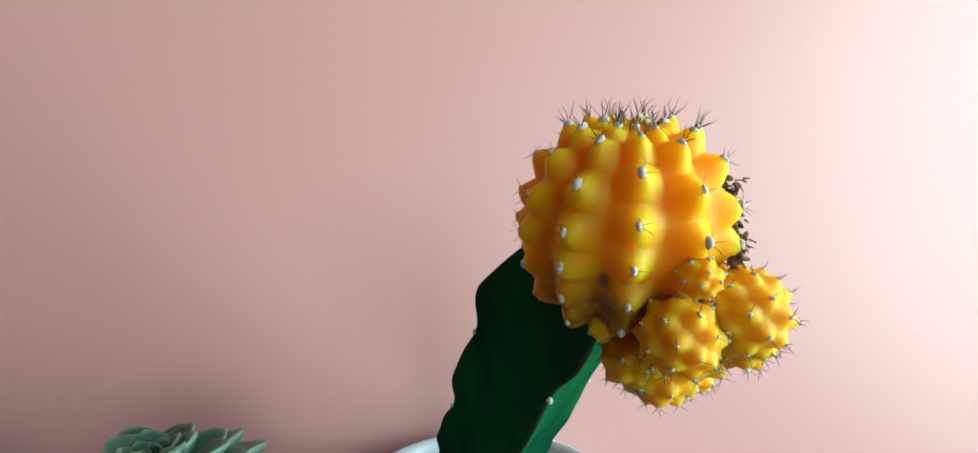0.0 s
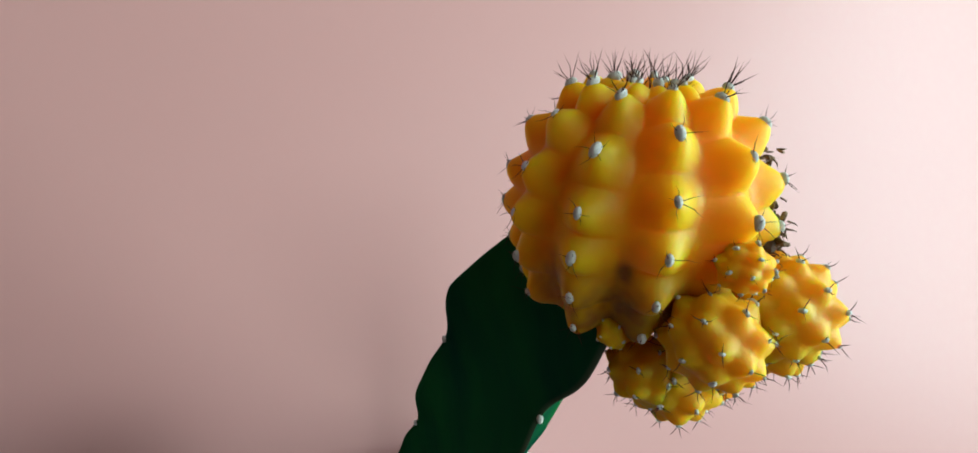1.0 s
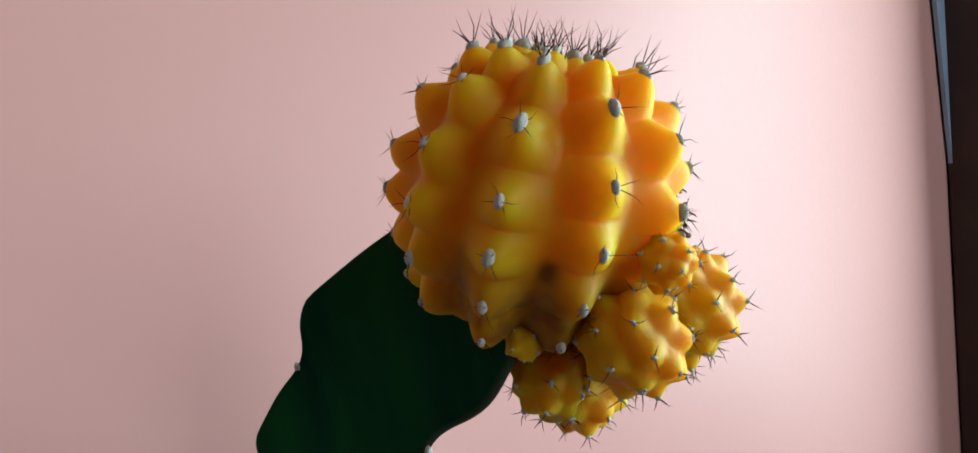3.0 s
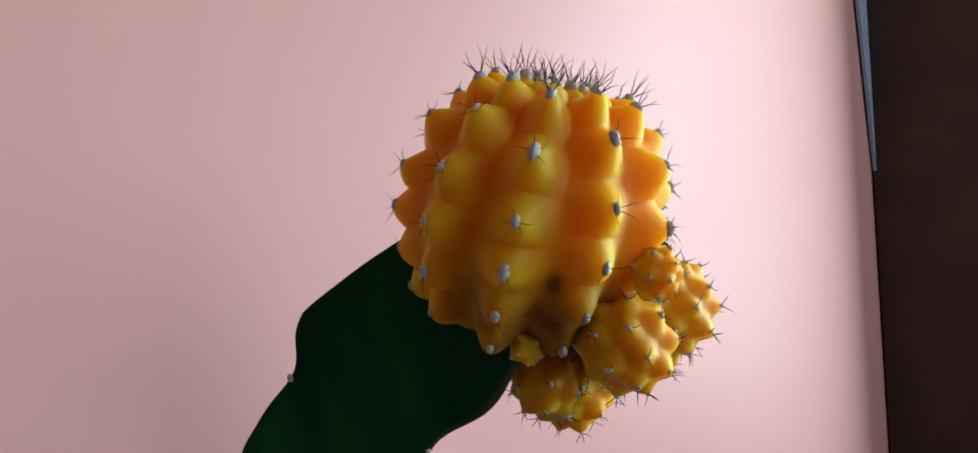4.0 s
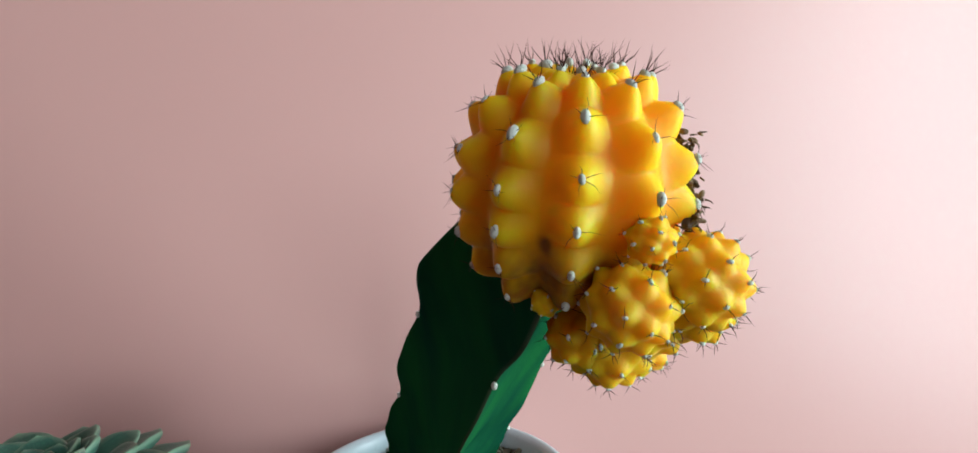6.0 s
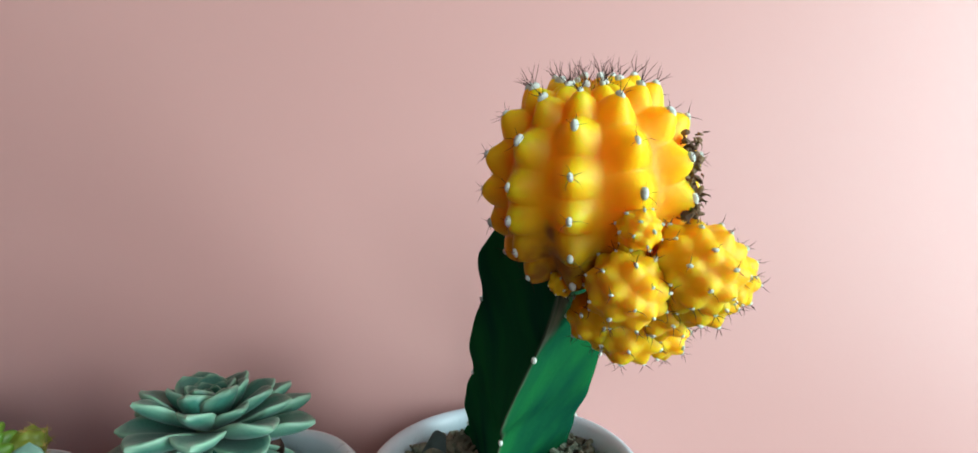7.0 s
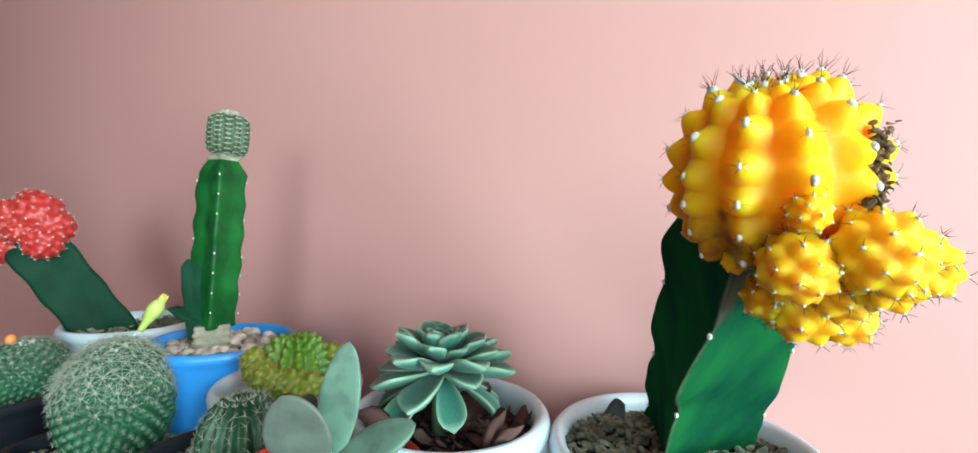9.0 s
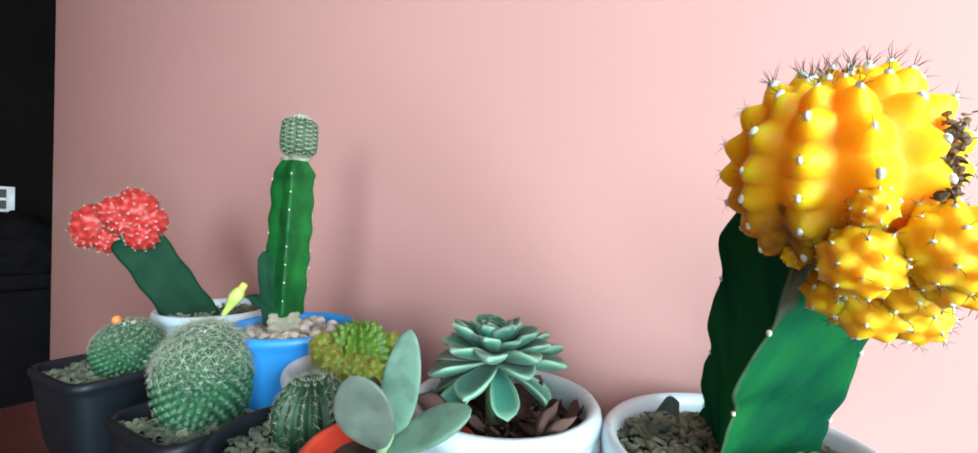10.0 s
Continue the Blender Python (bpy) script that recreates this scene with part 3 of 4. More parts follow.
# a dark leaf scrap on the soil
g = grid(lambda u, v: ((0.012 * (u - 0.5) * (1 - 0.4 * v), 0.004 * math.sin(3 * u), 0.010 * v), 1.0), 8, 8, wrap=False)
part("leaf_scrap", g, DARK_LEAF, yellow, "dark shrivelled leaf scrap", m=Matrix.Translation(Vector((-0.0609, 0.1014, 0.1127)) - Vector(BASE)) @ pose(0, 0, 0, 20, 10, 30))


# ---- the rosette ----
def leaf_mesh(length, width, thick, tip=1.0, cup=0.2, curl=0.0, wide_at=0.66, base=0.35, nu=14, nv=16):
    """A fleshy leaf along +x, its upper side towards +z."""
    def fn(u, v):
        a = 2 * math.pi * u
        t = v
        if t < wide_at:
            w = base + (1 - base) * math.sin(t / wide_at * math.pi / 2) ** 1.2
        else:
            w = max(0.0, 1 - ((t - wide_at) / (1 - wide_at)) ** (1.9 * tip)) ** 0.75
        if v == 0:
            w *= 0.6
        y = math.cos(a) * w * width / 2
        e = math.sin(a)
        z = e * thick / 2 * (0.35 + 0.65 * w) * (1 if e > 0 else 1.5)
        z += cup * (y * y) / (width / 2) + curl * length * (t ** 2)
        edge = abs(math.cos(a)) ** 8
        tone = 1 - max(edge, max(0, (t - 0.9) / 0.1)) * 0.9
        return (length * t, y, z), tone
    return grid(fn, nu, nv, cap0=True, cap1=True)


ECH = (-0.146, 0.0795, 0.0)
ech = thing("echeveria_pot", ECH, "blue-green echeveria rosette with drooping leaves in white pot", "succulent")
round_pot(ech, 0.056, 0.106, WHITE_POT, lip=0.0085, collar=0.010, label="round white plastic pot")
soil_disc(ech, 0.049, 0.09)
YOUNG = leaf_mesh(1, 0.72, 0.16, 0.85, 0.45, 0.14, 0.66, 0.40).mesh("leaf")
MIDDLE = leaf_mesh(1, 0.50, 0.12, 0.95, 0.4, 0.06, 0.72, 0.34).mesh("leaf")
OLD = leaf_mesh(1, 0.42, 0.07, 1.4, 0.5, -0.16, 0.80, 0.24).mesh("leaf")
rnd = random.Random(21)
# tiers from the heart outwards: leaf, how many, length, rise, height
for me, count, length, rise, h in ((YOUNG, 4, 0.0105, 76, 0.1300), (YOUNG, 6, 0.0150, 62, 0.1290), (YOUNG, 7, 0.0205, 46, 0.1270),
                                   (MIDDLE, 8, 0.0285, 29, 0.1250), (MIDDLE, 9, 0.0350, 12, 0.1225), (MIDDLE, 8, 0.0400, -4, 0.1200),
                                   (OLD, 7, 0.0400, -24, 0.1175)):
    for i in range(count):
        az = 360 * (i + rnd.uniform(-0.22, 0.22)) / count + 47 * count
        droop = rnd.uniform(-4, 4) if rise > 0 else rnd.uniform(-12, 8)
        L = length * rnd.uniform(0.88, 1.08)
        m = pose(-0.007, 0.001, h + 0.005, 0, 0, az) @ pose(0.0025, 0, 0, 0, -(rise + droop), 0) @ pose(0, 0, 0, rnd.uniform(-14, 14), 0, 0)
        part("leaf", me, ECHEVERIA, ech, m=m @ Matrix.Diagonal((L, L, L, 1)))
part("stalk", lathe([(0.001, 0.088), (0.006, 0.089), (0.006, 0.129), (0.004, 0.135), (0.001, 0.136)], 12), POWDER_STEM, ech, m=pose(-0.007, 0.001, 0))
CRISP = [leaf_mesh(1, 0.5, 0.05, 1.2, c, q, 0.6, 0.4, 10, 10).mesh("dried_leaf") for c, q in ((0.9, 0.4), (-0.7, -0.5), (1.3, 0.7))]
for i in range(26):
    a, q = rnd.uniform(0, 360), rnd.uniform(0.004, 0.036)
    m = pose(q * math.cos(radians(a)), q * math.sin(radians(a)), rnd.uniform(0.0915, 0.0965), rnd.uniform(-50, 50), rnd.uniform(-30, 15), a + rnd.uniform(-50, 50))
    s = rnd.uniform(0.017, 0.030)
    part("dried_leaf", rnd.choice(CRISP), DRY_LEAF, ech, m=m @ Matrix.Diagonal((s, s, s, 1)))
soil_chips(ech, 0.045, 0.0915, 260, 0.003, 15, DRY_LEAF)


# ---- the tall column in the blue bowl ----
COL = (-0.3554, 0.0563, 0.0)
col = thing("column_cactus", COL, "tall green column cactus with grey top in blue bowl", "cactus")
round_pot(col, 0.052, 0.116, BLUE_POT, foot=0.6, lip=0.005, label="blue plastic bowl")
soil_disc(col, 0.045, 0.101)
pebbles(col, 0.043, 0.107, 170, 0.0046, 31)
part("pebble", STONES[2], PEBBLE_ORANGE, col, "orange pebble", m=Matrix.Translation(Vector((-0.3419, 0.0587, 0.1148)) - Vector(COL)) @ Matrix.Diagonal((0.005, 0.005, 0.005, 1)))
part("pebble", STONES[1], PEBBLE, col, "large flat pale pebble", m=Matrix.Translation(Vector((-0.3283, 0.0373, 0.1096)) - Vector(COL)) @ Matrix.Diagonal((0.0105, 0.007, 0.006, 1)))
CB = Vector((-0.3591, 0.0492, 0.1055)) - Vector(COL)
CN = Vector((-0.3548, 0.0548, 0.2558)) - Vector(COL)


def wing(a, ribs, turn):
    """The outline of a blunt-cornered prism, as a share of its corner radius."""
    h = math.pi / ribs
    b = (a - radians(turn)) % (2 * h) - h
    return min(0.95, math.cos(h) / math.cos(b)) * (1 - 0.10 * math.cos(b * ribs / 2) ** 2)


def column_stem(parent, name, material, foot, top, radius, ribs, label, wave=0.045, waves=5.5, top_share=0.55, turn=20, belly=0.1):
    foot, top = Vector(foot), Vector(top)

    def fn(u, v):
        a = 2 * math.pi * u
        rib = abs(math.cos(ribs * (a - radians(turn)) / 2)) ** 1.5
        w = 1 + 0.04 * noise.noise((2 * math.cos(a), 2 * math.sin(a), 7 * v + radius * 300)) + wave * math.sin(6.283 * waves * v + 1.9 * round(ribs * u)) * rib
        k = 1 if v < 0.9 else 1 - (1 - top_share) * ((v - 0.9) / 0.1) ** 1.1
        r = radius * wing(a, ribs, turn) * w * k * (0.86 + belly * math.sin(v * 2.6))
        c = foot.lerp(top, v)
        return (c.x + r * math.cos(a), c.y + r * math.sin(a), c.z), 1.0
    return part(name, grid(fn, 72, 60, cap0=True, cap1=True), material, parent, label)


cs = column_stem(col, "stem", STOCK_BRIGHT, CB.lerp(CN, 0.13), CN, 0.0183, 4, "bright green angular rootstock stem", turn=58)
column_stem(col, "cut_edge", CUT, CB.lerp(CN, 0.985), CB.lerp(CN, 1.004), 0.0125, 4, "pale callused cut round the graft", top_share=0.9, turn=58)
column_stem(col, "bark", CORK, CB + Vector((0, 0, -0.008)), CB.lerp(CN, 0.145), 0.0185, 4, "pale corky base of the stem", top_share=0.95)
tuft = ball((0, 0, 0), (1, 1, 1), 6).mesh("areole")
for i in range(4):
    for j in range(8):
        c = CB.lerp(CN, 0.19 + 0.098 * j + 0.03 * (i % 2))
        a = radians(58 + 90 * i)
        part("areole", tuft, WOOL, cs, m=Matrix.Translation(c + Vector((0.0166 * math.cos(a), 0.0166 * math.sin(a), 0))) @ Matrix.Diagonal((0.0006, 0.0006, 0.0009, 1)))
s0, s1 = Vector((-0.3601, 0.0406, 0.1172)) - Vector(COL), Vector((-0.3649, 0.0374, 0.1775)) - Vector(COL)
column_stem(col, "side_shoot", STOCK_DARK, s0, s1, 0.0085, 3, "dark green side shoot", top_share=0.4, waves=2.5)
s2 = Vector((-0.3701, 0.0299, 0.1419)) - Vector(COL)
column_stem(col, "side_shoot", STOCK_DARK, s0 + Vector((0, 0, 0.012)), s2, 0.009, 3, "short dark green side shoot", top_share=0.4, waves=1.5)
TOPC = Vector((-0.3528, 0.0567, 0.2732)) - Vector(COL)
cm = Matrix.Translation(TOPC) @ frame_of(CN - CB, (1, 0, 0)).to_4x4()
cap = ribbed_body(col, "scion", GREY_GREEN, 0.0150, 14, 0, (60, 40, 20, 0, -20, -40, -60), (50, 30, 10, -10, -30, -50), 0.86, 0.09, 0.05, cm, squash=1.08, nv=60, nu=140, boxy=4,
                  width=8, label="grey-green globular scion wrapped in pale spines")
g = Geo()
rnd = random.Random(41)
for q, d, lat in areole_places(0.0150, 14, 0, (64, 52, 40, 28, 16, 4, -8, -20, -32, -44, -56, -66), (70, 58, 46, 34, 22, 10, -2, -14, -26, -38, -50, -62), 0.985, 1.08, boxy=4):
    f = frame_of(d, (-d.y, d.x, 0.001))
    for s in (-1, 1):
        for e in (0.25, -0.35, 0.0):
            spike(g, q, f.col[0] * s + f.col[1] * e + d * 0.28, 0.0034 * rnd.uniform(0.8, 1.2), 0.00022, 0.15)
for i in range(150):
    a, b = rnd.uniform(0, 6.28), radians(rnd.uniform(62, 90))
    d = Vector((math.cos(a) * math.cos(b), math.sin(a) * math.cos(b), math.sin(b)))
    spike(g, Vector((d.x, d.y, d.z * 1.1)) * 0.0155, d + Vector((rnd.uniform(-0.5, 0.5), rnd.uniform(-0.5, 0.5), 0.3)), 0.004, 0.0002, 0.2)
part("spine_covering", g, SPINE_PALE, cap, "pale interwoven spines", kind="stuff")


# ---- the red grafted cactus ----
RED_AT = (-0.5174, 0.05, 0.0)
red = thing("grafted_cactus", RED_AT, "red clustered moon cactus on slanting stem in white pot", "cactus")
round_pot(red, 0.056, 0.108, WHITE_POT, label="round white plastic pot")
soil_disc(red, 0.049, 0.098)
soil_chips(red, 0.046, 0.099, 160, 0.005, 51)
rb, rt = Vector((-0.529, 0.0401, 0.0885)) - Vector(RED_AT), Vector((-0.5689, -0.0122, 0.1863)) - Vector(RED_AT)


def slanted_stem(parent, foot, top, radius, ribs, turn, label, waves=3.2):
    foot, top = Vector(foot), Vector(top)
    f = frame_of(top - foot, (0, 0, 1))

    def fn(u, v):
        a = 2 * math.pi * u
        rib = abs(math.cos(ribs * (a - radians(turn)) / 2)) ** 1.3
        w = 1 + 0.03 * math.sin(6.283 * waves * v + 1.7 * round(ribs * u)) * rib
        r = radius * wing(a, ribs, turn) * w * (1 if v < 0.93 else 1 - 4 * (v - 0.93))
        return foot.lerp(top, v) + f @ Vector((r * math.cos(a), r * math.sin(a), 0)), 1.0
    return part("stem", grid(fn, 72, 50, cap0=True, cap1=True), STOCK_DARK, parent, label)


slanted_stem(red, rb, rt, 0.0265, 3, -10, "dark green three-winged rootstock stem")
RED_FANS = [spine_fan(s, c, 0.003, 0.00012, 0.7) for s, c in ((61, 5), (62, 6))]
for place, rad, way in (
        ((-0.5974, -0.0336, 0.1918), 0.024, (-0.5, -0.4, 0.0)),
        ((-0.5546, -0.0102, 0.2104), 0.019, (0.1, -0.6, 0.6)),
        ((-0.5668, -0.0259, 0.2066), 0.016, (-0.2, -0.8, 0.5)),
        ((-0.5492, -0.0019, 0.1979), 0.017, (0.8, -0.5, 0.1)),
        ((-0.5447, -0.0087, 0.1834), 0.015, (0.4, -0.8, -0.4)),
        ((-0.5735, -0.0293, 0.1779), 0.014, (-0.2, -0.8, -0.5)),
        ((-0.5758, -0.0098, 0.2189), 0.014, (0, 0, 1)),
        ((-0.599, -0.043, 0.1801), 0.012, (-0.8, -0.4, -0.4)),
        ((-0.5559, -0.0207, 0.1943), 0.012, (0, -1, 0.1)),
        ):
    offset_pup(red, Vector(place) - Vector(RED_AT), rad, way, 34, int(rad * 1e4), RED, RED_FANS, "red_offset", 0.0010, SPINE_WHITE)


# ---- spiny balls in black square pots ----
STAR = []
for s in range(3):
    g = Geo()
    r2 = random.Random(70 + s)
    for i in range(11):
        a = 6.283 * i / 11 + r2.uniform(-0.2, 0.2)
        spike(g, (0, 0, 0.0), (math.cos(a), math.sin(a), r2.uniform(0.15, 0.6)), r2.uniform(0.75, 1.1), 0.019, r2.uniform(-0.15, 0.15))
    STAR.append(g)


def spiny_ball(place, radius, tall, pot_half, pot_h, label, seed, count, turn, offset, shag=1.0):
    ob = thing("mammillaria_pot", place, label, "cactus", "spiny round cacti in black pots", turn)
    round_pot(ob, pot_half, pot_h, BLACK_POT, foot=0.78, lip=0.005, square=7, n=96, label="square black plastic pot")
    soil_disc(ob, pot_half * 0.93, pot_h - 0.012, square=7)
    soil_chips(ob, pot_half * 0.86, pot_h - 0.010, 420, 0.0048, seed, CHIP, True, "gravel")
    rnd = random.Random(seed)
    cz = pot_h - 0.012 + radius * tall * 0.80
    g, sp = Geo(), Geo()
    inv = pose(0, 0, 0, 0, 0, -turn)
    off = inv @ Vector(offset)
    for i in range(count):
        z = 1 - 1.75 * (i + 0.5) / count
        a = i * 2.39996
        d = Vector((math.cos(a) * math.sqrt(1 - z * z), math.sin(a) * math.sqrt(1 - z * z), z))
        q = Vector((d.x * radius, d.y * radius, d.z * radius * tall + cz)) + off
        f = frame_of(d)
        s = radius * 0.09
        vs = [q + f @ Vector((s * 1.25 * k * math.cos(b), s * 1.25 * k * math.sin(b), h * s)) for k, h in ((1.0, -0.7), (0.75, 0.35), (0.3, 0.75)) for b in [j * 1.0472 for j in range(6)]]
        g.add(vs, [(j * 6 + e, j * 6 + (e + 1) % 6, (j + 1) * 6 + (e + 1) % 6, (j + 1) * 6 + e) for j in range(2) for e in range(6)] + [(12, 13, 14, 15, 16, 17)])
        st = rnd.choice(STAR)
        L = radius * (0.36 if z > 0.35 else 0.22 if z > 0.1 else 0.10) * shag * rnd.uniform(0.8, 1.15)
        tip = q + d * s * 0.8
        tw = Matrix.Rotation(rnd.uniform(0, 6.3), 3, 'Z')
        sp.add([tip + f @ (tw @ Vector(v)) * L for v in st.v], st.f)
    body = part("body", ball((off.x, off.y, cz), (radius * 0.97, radius * 0.97, radius * tall * 0.97), 32), MAM, ob, "green round body")
    part("knobbly_skin", g, MAM, body, "small green tubercles", kind="stuff")
    part("spine_covering", sp, SPINE_WHITE, body, "white star-shaped spines", kind="stuff")
    part("wool", ball((off.x, off.y, cz + radius * tall * 0.94), (radius * 0.35, radius * 0.35, radius * 0.1), 12), WOOL, body)
    return ob, cz, off


MAM_AT = (-0.3469, -0.0116, 0.0)
mam, mz, mo = spiny_ball(MAM_AT, 0.0300, 1.32, 0.046, 0.068, "white-spined round cactus with a yellow bud in a black square pot", 81, 330, 10, (0, 0, 0))
MAM2_AT = (-0.4992, -0.0334, 0.0)
mam2, mz2, mo2 = spiny_ball(MAM2_AT, 0.0265, 1.0, 0.050, 0.073, "small green spiny round cactus in a black square pot", 82, 280, 12, (0.008, 0.006, 0), 0.6)
b0, b1 = Vector((-0.3556, 0.0041, 0.1333)), Vector((-0.3457, 0.0127, 0.1544))
flower = thing("flower_bud", b0, "pale green cactus flower bud with a yellow tip", "flower bud")
f = frame_of(b1 - b0)
L = (b1 - b0).length
prof = [(0.0020, -0.12), (0.0026, 0.15), (0.0042, 0.4), (0.0052, 0.55), (0.0046, 0.72), (0.0030, 0.85)]
g = lathe([(r, z * L) for r, z in prof], 14)
part("tube", g, BUD, flower, "pale green tube", m=f.to_4x4())
for i in range(7):
    a = i * 0.897
    gp = leaf_mesh(L * 0.42, 0.0032, 0.0008, 1.0, 0.4, 0.05, 0.5, 0.6, 8, 8)
    part("petal", gp, BUD_TIP if i % 2 else BUD, flower, m=f.to_4x4() @ pose(0.0024 * math.cos(a), 0.0024 * math.sin(a), L * 0.66, 0, -82, 0) @ pose(0, 0, 0, i * 51, 0, 0))
fruit = thing("fruit", (-0.4916, -0.0367, 0.111), "small orange cactus fruit", "fruit")
part("skin", ball((0, 0, 0), (0.0036, 0.0036, 0.0042), 12), FRUIT, fruit)


# ---- the small ribbed cactus in the black round pot ----
RIB_AT = (-0.2406, 0.0049, 0.0)
rib = thing("ribbed_cactus", RIB_AT, "small dark green ribbed cactus in a round black plastic pot", "cactus")
round_pot(rib, 0.050, 0.080, BLACK_POT, label="round black plastic pot")
soil_disc(rib, 0.043, 0.069)
soil_chips(rib, 0.040, 0.070, 240, 0.004, 91)
rc = Vector((-0.2389, 0.0119, 0.0868)) - Vector(RIB_AT)
ev = od = tuple(range(-70, 85, 13))
rb_ = ribbed_body(rib, "body", RIB_GREEN, 0.0225, 17, 0, ev, od, 0.86, 0.11, 0.03, Matrix.Translation(rc), squash=1.15, nu=170, nv=60, width=5, label="dark green ribbed body")
g = Geo()
rnd = random.Random(95)
for q, d, lat in areole_places(0.0225, 17, 0, ev, od, 0.99, 1.15):
    f = frame_of(d)
    for i in range(5 if lat < 60 else 8):
        a = rnd.uniform(0, 6.28)
        spike(g, q, f @ Vector((math.cos(a), math.sin(a), 0.5 if lat < 60 else 1.6)), 0.0042, 0.00018, 0.1)
part("spine_covering", g, SPINE_WHITE, rb_, "fine pale spines", kind="stuff")


# ---- the lime cluster in the pale pot ----
LIME_AT = (-0.2634, 0.0555, 0.0)
lime = thing("clustering_cactus", LIME_AT, "lime green cactus crowded with offsets in a pale pot", "cactus")
round_pot(lime, 0.047, 0.103, PALE_POT, label="pale blue-white plastic pot")
soil_disc(lime, 0.040, 0.089)
soil_chips(lime, 0.037, 0.090, 160, 0.004, 97)
lc = Vector((-0.2633, 0.0596, 0.11)) - Vector(LIME_AT)
GOLD = [spine_fan(s, 7, 0.0032, 0.00014, 0.6) for s in (101, 102)]
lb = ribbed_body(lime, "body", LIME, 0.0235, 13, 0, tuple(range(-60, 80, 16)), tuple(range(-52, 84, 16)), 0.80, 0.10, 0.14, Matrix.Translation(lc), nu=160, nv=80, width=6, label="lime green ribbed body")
rnd = random.Random(103)
for i in range(22):
    a, b = radians(-125 + 185 * ((i * 0.618) % 1)), radians(-46 + 70 * ((i * 0.37 + 0.1) % 1))
    d = Vector((math.cos(a) * math.cos(b), math.sin(a) * math.cos(b), math.sin(b)))
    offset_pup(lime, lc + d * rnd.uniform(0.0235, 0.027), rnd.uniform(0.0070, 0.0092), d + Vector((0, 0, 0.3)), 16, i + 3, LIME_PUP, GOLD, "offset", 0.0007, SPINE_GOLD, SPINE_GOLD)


# ---- the powdery succulent in the red pot ----
KAL_AT = (-0.1584, 0.0094, 0.0)
kal = thing("powdery_succulent", KAL_AT, "grey-green powdery thick-leaved succulent in an orange-red plastic pot", "succulent")
round_pot(kal, 0.044, 0.098, RED_POT, label="orange-red plastic pot")
soil_disc(kal, 0.038, 0.086)


def fat_leaf(parent, foot, tip, width, thick, face, shape=1.0, material=POWDER_LEAF, label=""):
    foot, tip = Vector(foot), Vector(tip)
    x = (tip - foot)
    L = x.length
    x.normalize()
    z = Vector(face) - x * x.dot(Vector(face))
    z.normalize()
    f = Matrix((x, z.cross(x), z)).transposed().to_4x4()

    def fn(u, v):
        a = 2 * math.pi * u
        w = max(0.0, math.sin(math.pi * min(1, (v * 0.97 + 0.03) ** shape))) ** 0.55
        y, zz = math.cos(a) * w * width / 2, math.sin(a) * (0.3 + 0.7 * w) * w ** 0.5 * thick / 2
        return (L * v, y, zz + 0.6 * y * y / width - 0.04 * L * math.sin(3.14 * v)), 1.0
    return part("leaf", grid(fn, 24, 26), material, parent, label, m=Matrix.Translation(foot) @ f)


def kal_place(p):
    return Vector(p) - Vector(KAL_AT)


K0 = kal_place((-0.1608, 0.0074, 0.0977))
fat_leaf(kal, kal_place((-0.1594, 0.0099, 0.1003)), kal_place((-0.1563, 0.0172, 0.1535)), 0.0190, 0.0065, (0.6, -0.8, 0.2))
fat_leaf(kal, kal_place((-0.1581, 0.0032, 0.0997)), kal_place((-0.164, -0.0105, 0.1356)), 0.0270, 0.007, (0.5, -0.85, 0.3), 1.15, GREY_LEAF)
fat_leaf(kal, kal_place((-0.1598, 0.0056, 0.097)), kal_place((-0.1249, 0.0289, 0.1197)), 0.0190, 0.008, (0.2, -0.6, 0.8), 1.2)
fat_leaf(kal, kal_place((-0.1701, 0.0152, 0.0947)), kal_place((-0.1847, 0.0163, 0.1235)), 0.0110, 0.005, (0.5, -0.8, 0.3), 1.1, GREY_LEAF)
fat_leaf(kal, kal_place((-0.1656, 0.0164, 0.094)), kal_place((-0.179, 0.0576, 0.1009)), 0.0130, 0.006, (0.2, -0.5, 0.8))
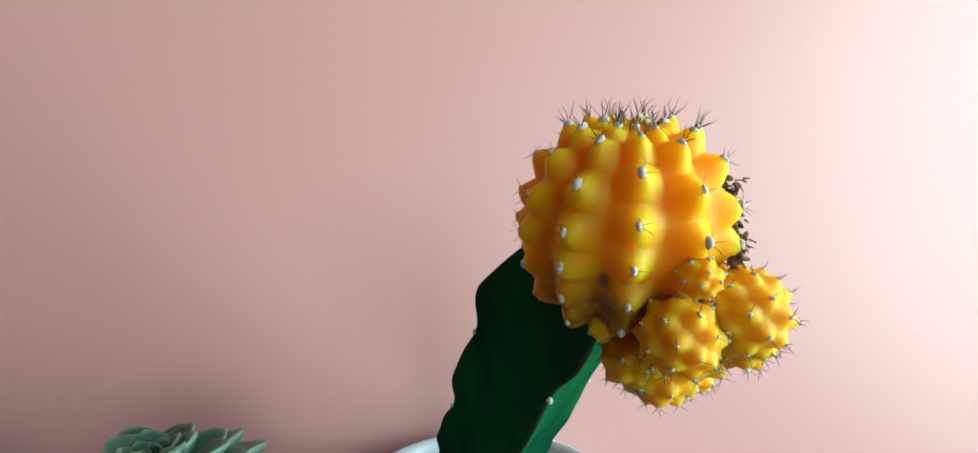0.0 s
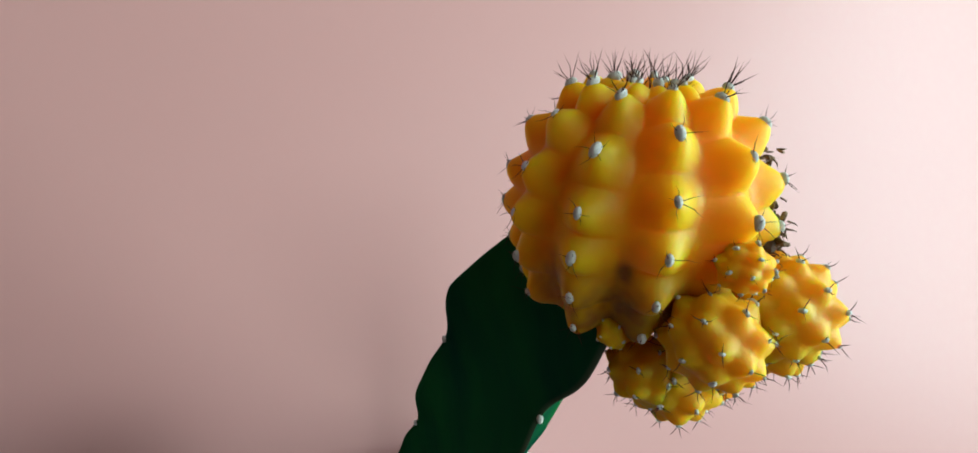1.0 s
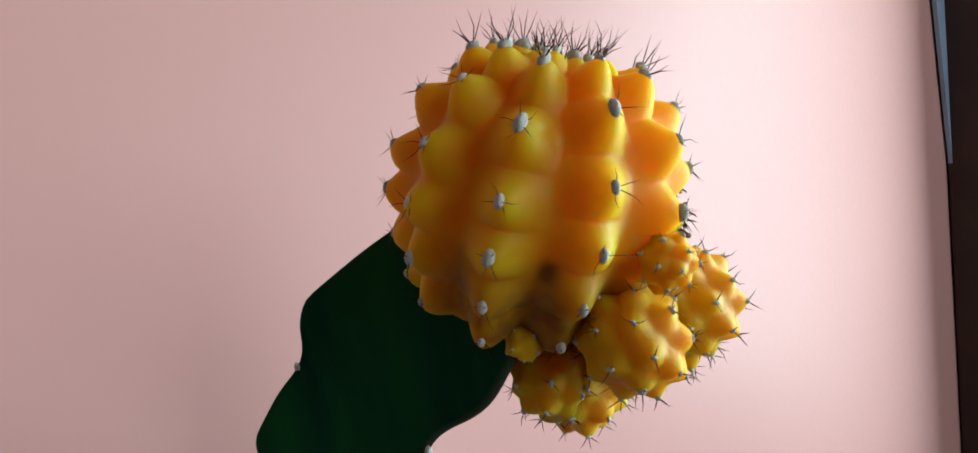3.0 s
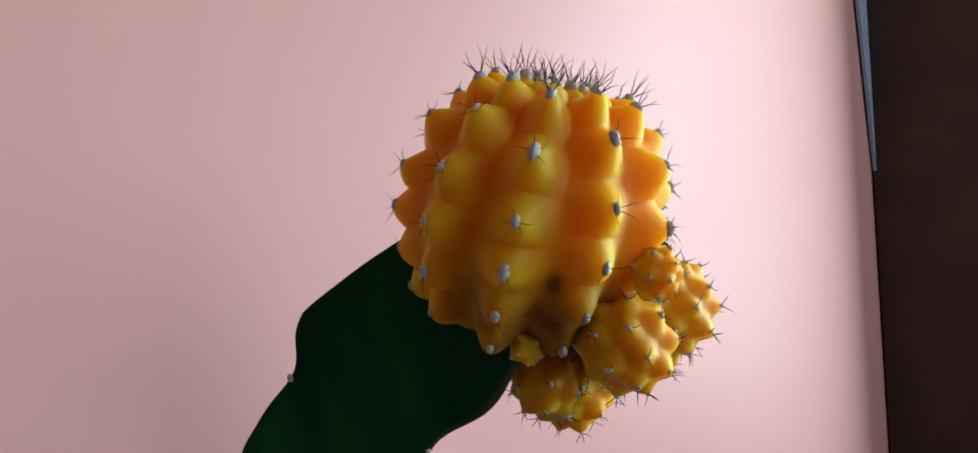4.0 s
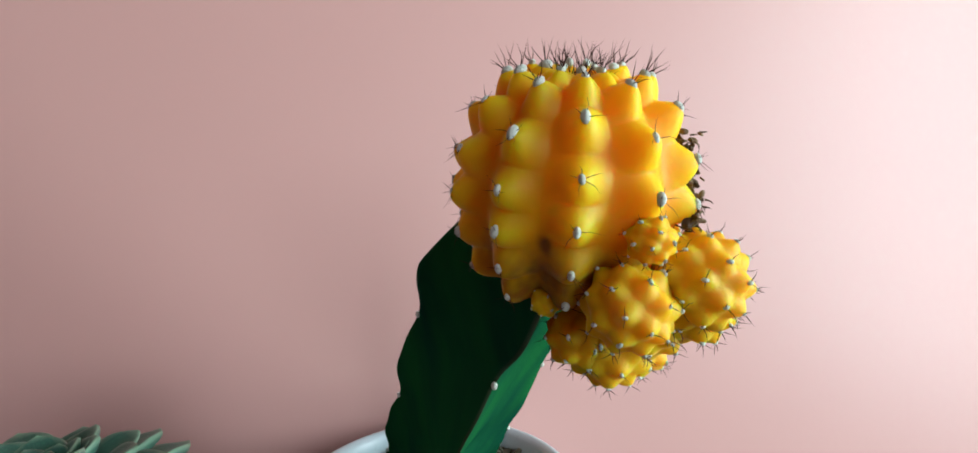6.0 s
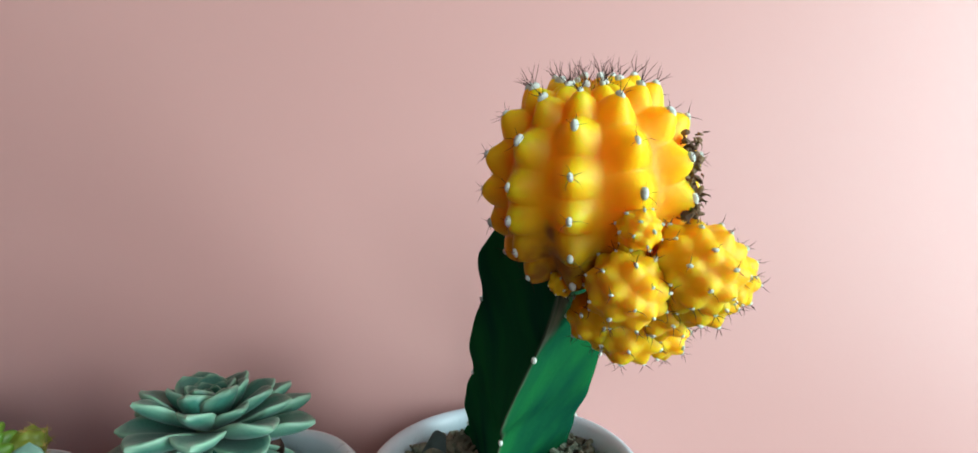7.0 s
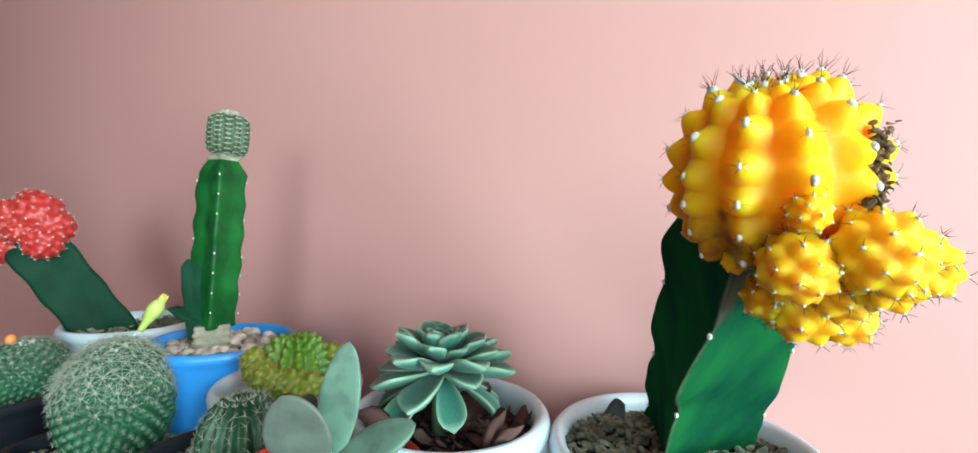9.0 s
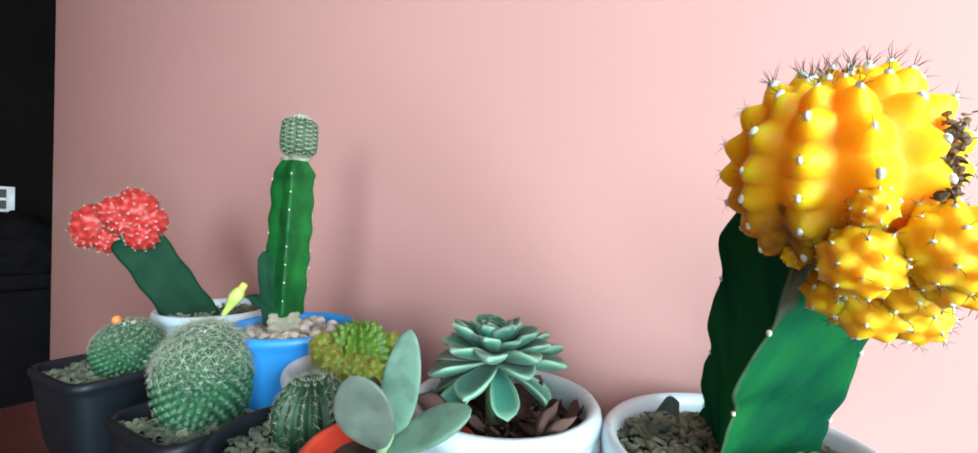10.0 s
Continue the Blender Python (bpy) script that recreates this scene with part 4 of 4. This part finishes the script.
part("stalk", lathe([(0.001, K0.z - 0.03), (0.0042, K0.z - 0.03), (0.0045, K0.z), (0.004, K0.z + 0.008), (0.001, K0.z + 0.009)], 12), POWDER_STEM, kal, m=Matrix.Translation((K0.x, K0.y, 0)))


# ---- the dim end of the room ----
cab = thing("wardrobe", (0, 0, 0), "tall dark brown wooden wardrobe in the dim end of the room", "wardrobe")
cab.matrix_basis = ROOM @ pose(-2.30, 0.1, -0.755)
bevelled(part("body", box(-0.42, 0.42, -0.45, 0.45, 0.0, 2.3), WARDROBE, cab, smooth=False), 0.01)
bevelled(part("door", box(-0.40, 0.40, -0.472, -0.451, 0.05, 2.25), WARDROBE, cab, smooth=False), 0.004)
crate = thing("black_crate", (0, 0, 0), "black box standing on the floor beside the wardrobe", "box")
crate.matrix_basis = ROOM @ pose(-1.72, -0.02, -0.755)
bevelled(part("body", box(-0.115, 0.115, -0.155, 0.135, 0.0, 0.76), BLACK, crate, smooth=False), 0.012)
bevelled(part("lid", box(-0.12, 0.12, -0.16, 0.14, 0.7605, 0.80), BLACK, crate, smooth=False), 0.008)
bag = thing("black_bag", ROOM @ Vector((-1.72, -0.03, 0.045)), "slumped black fabric bag on the black box", "bag")
bg = grid(lambda u, v: (((0.10 + 0.03 * noise.noise((3 * math.cos(6.283 * u), 3 * math.sin(6.283 * u), 3 * v))) * math.cos(6.283 * u) * math.cos(1.3 * v * v),
                         0.10 * math.sin(6.283 * u) * math.cos(1.3 * v * v), 0.15 * v + 0.02 * noise.noise((5 * u, 4 * v, 2))), 1.0), 40, 24, cap0=True, cap1=True)
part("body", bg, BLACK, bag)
plate = thing("switch_plate", (0, 0, 0), "white switch plate with dark rockers on the dark wardrobe side", "switch")
plate.matrix_basis = ROOM @ pose(-1.879, -0.055, 0.235, 0, 0, 90)
bevelled(part("frame", box(-0.04, 0.04, -0.008, 0.0, -0.036, 0.036), PLATE, plate, smooth=False), 0.002)
for dz in (-0.016, 0.016):
    part("rocker", box(-0.022, 0.022, -0.012, -0.0082, dz - 0.012, dz + 0.012), GREY, plate, smooth=False)
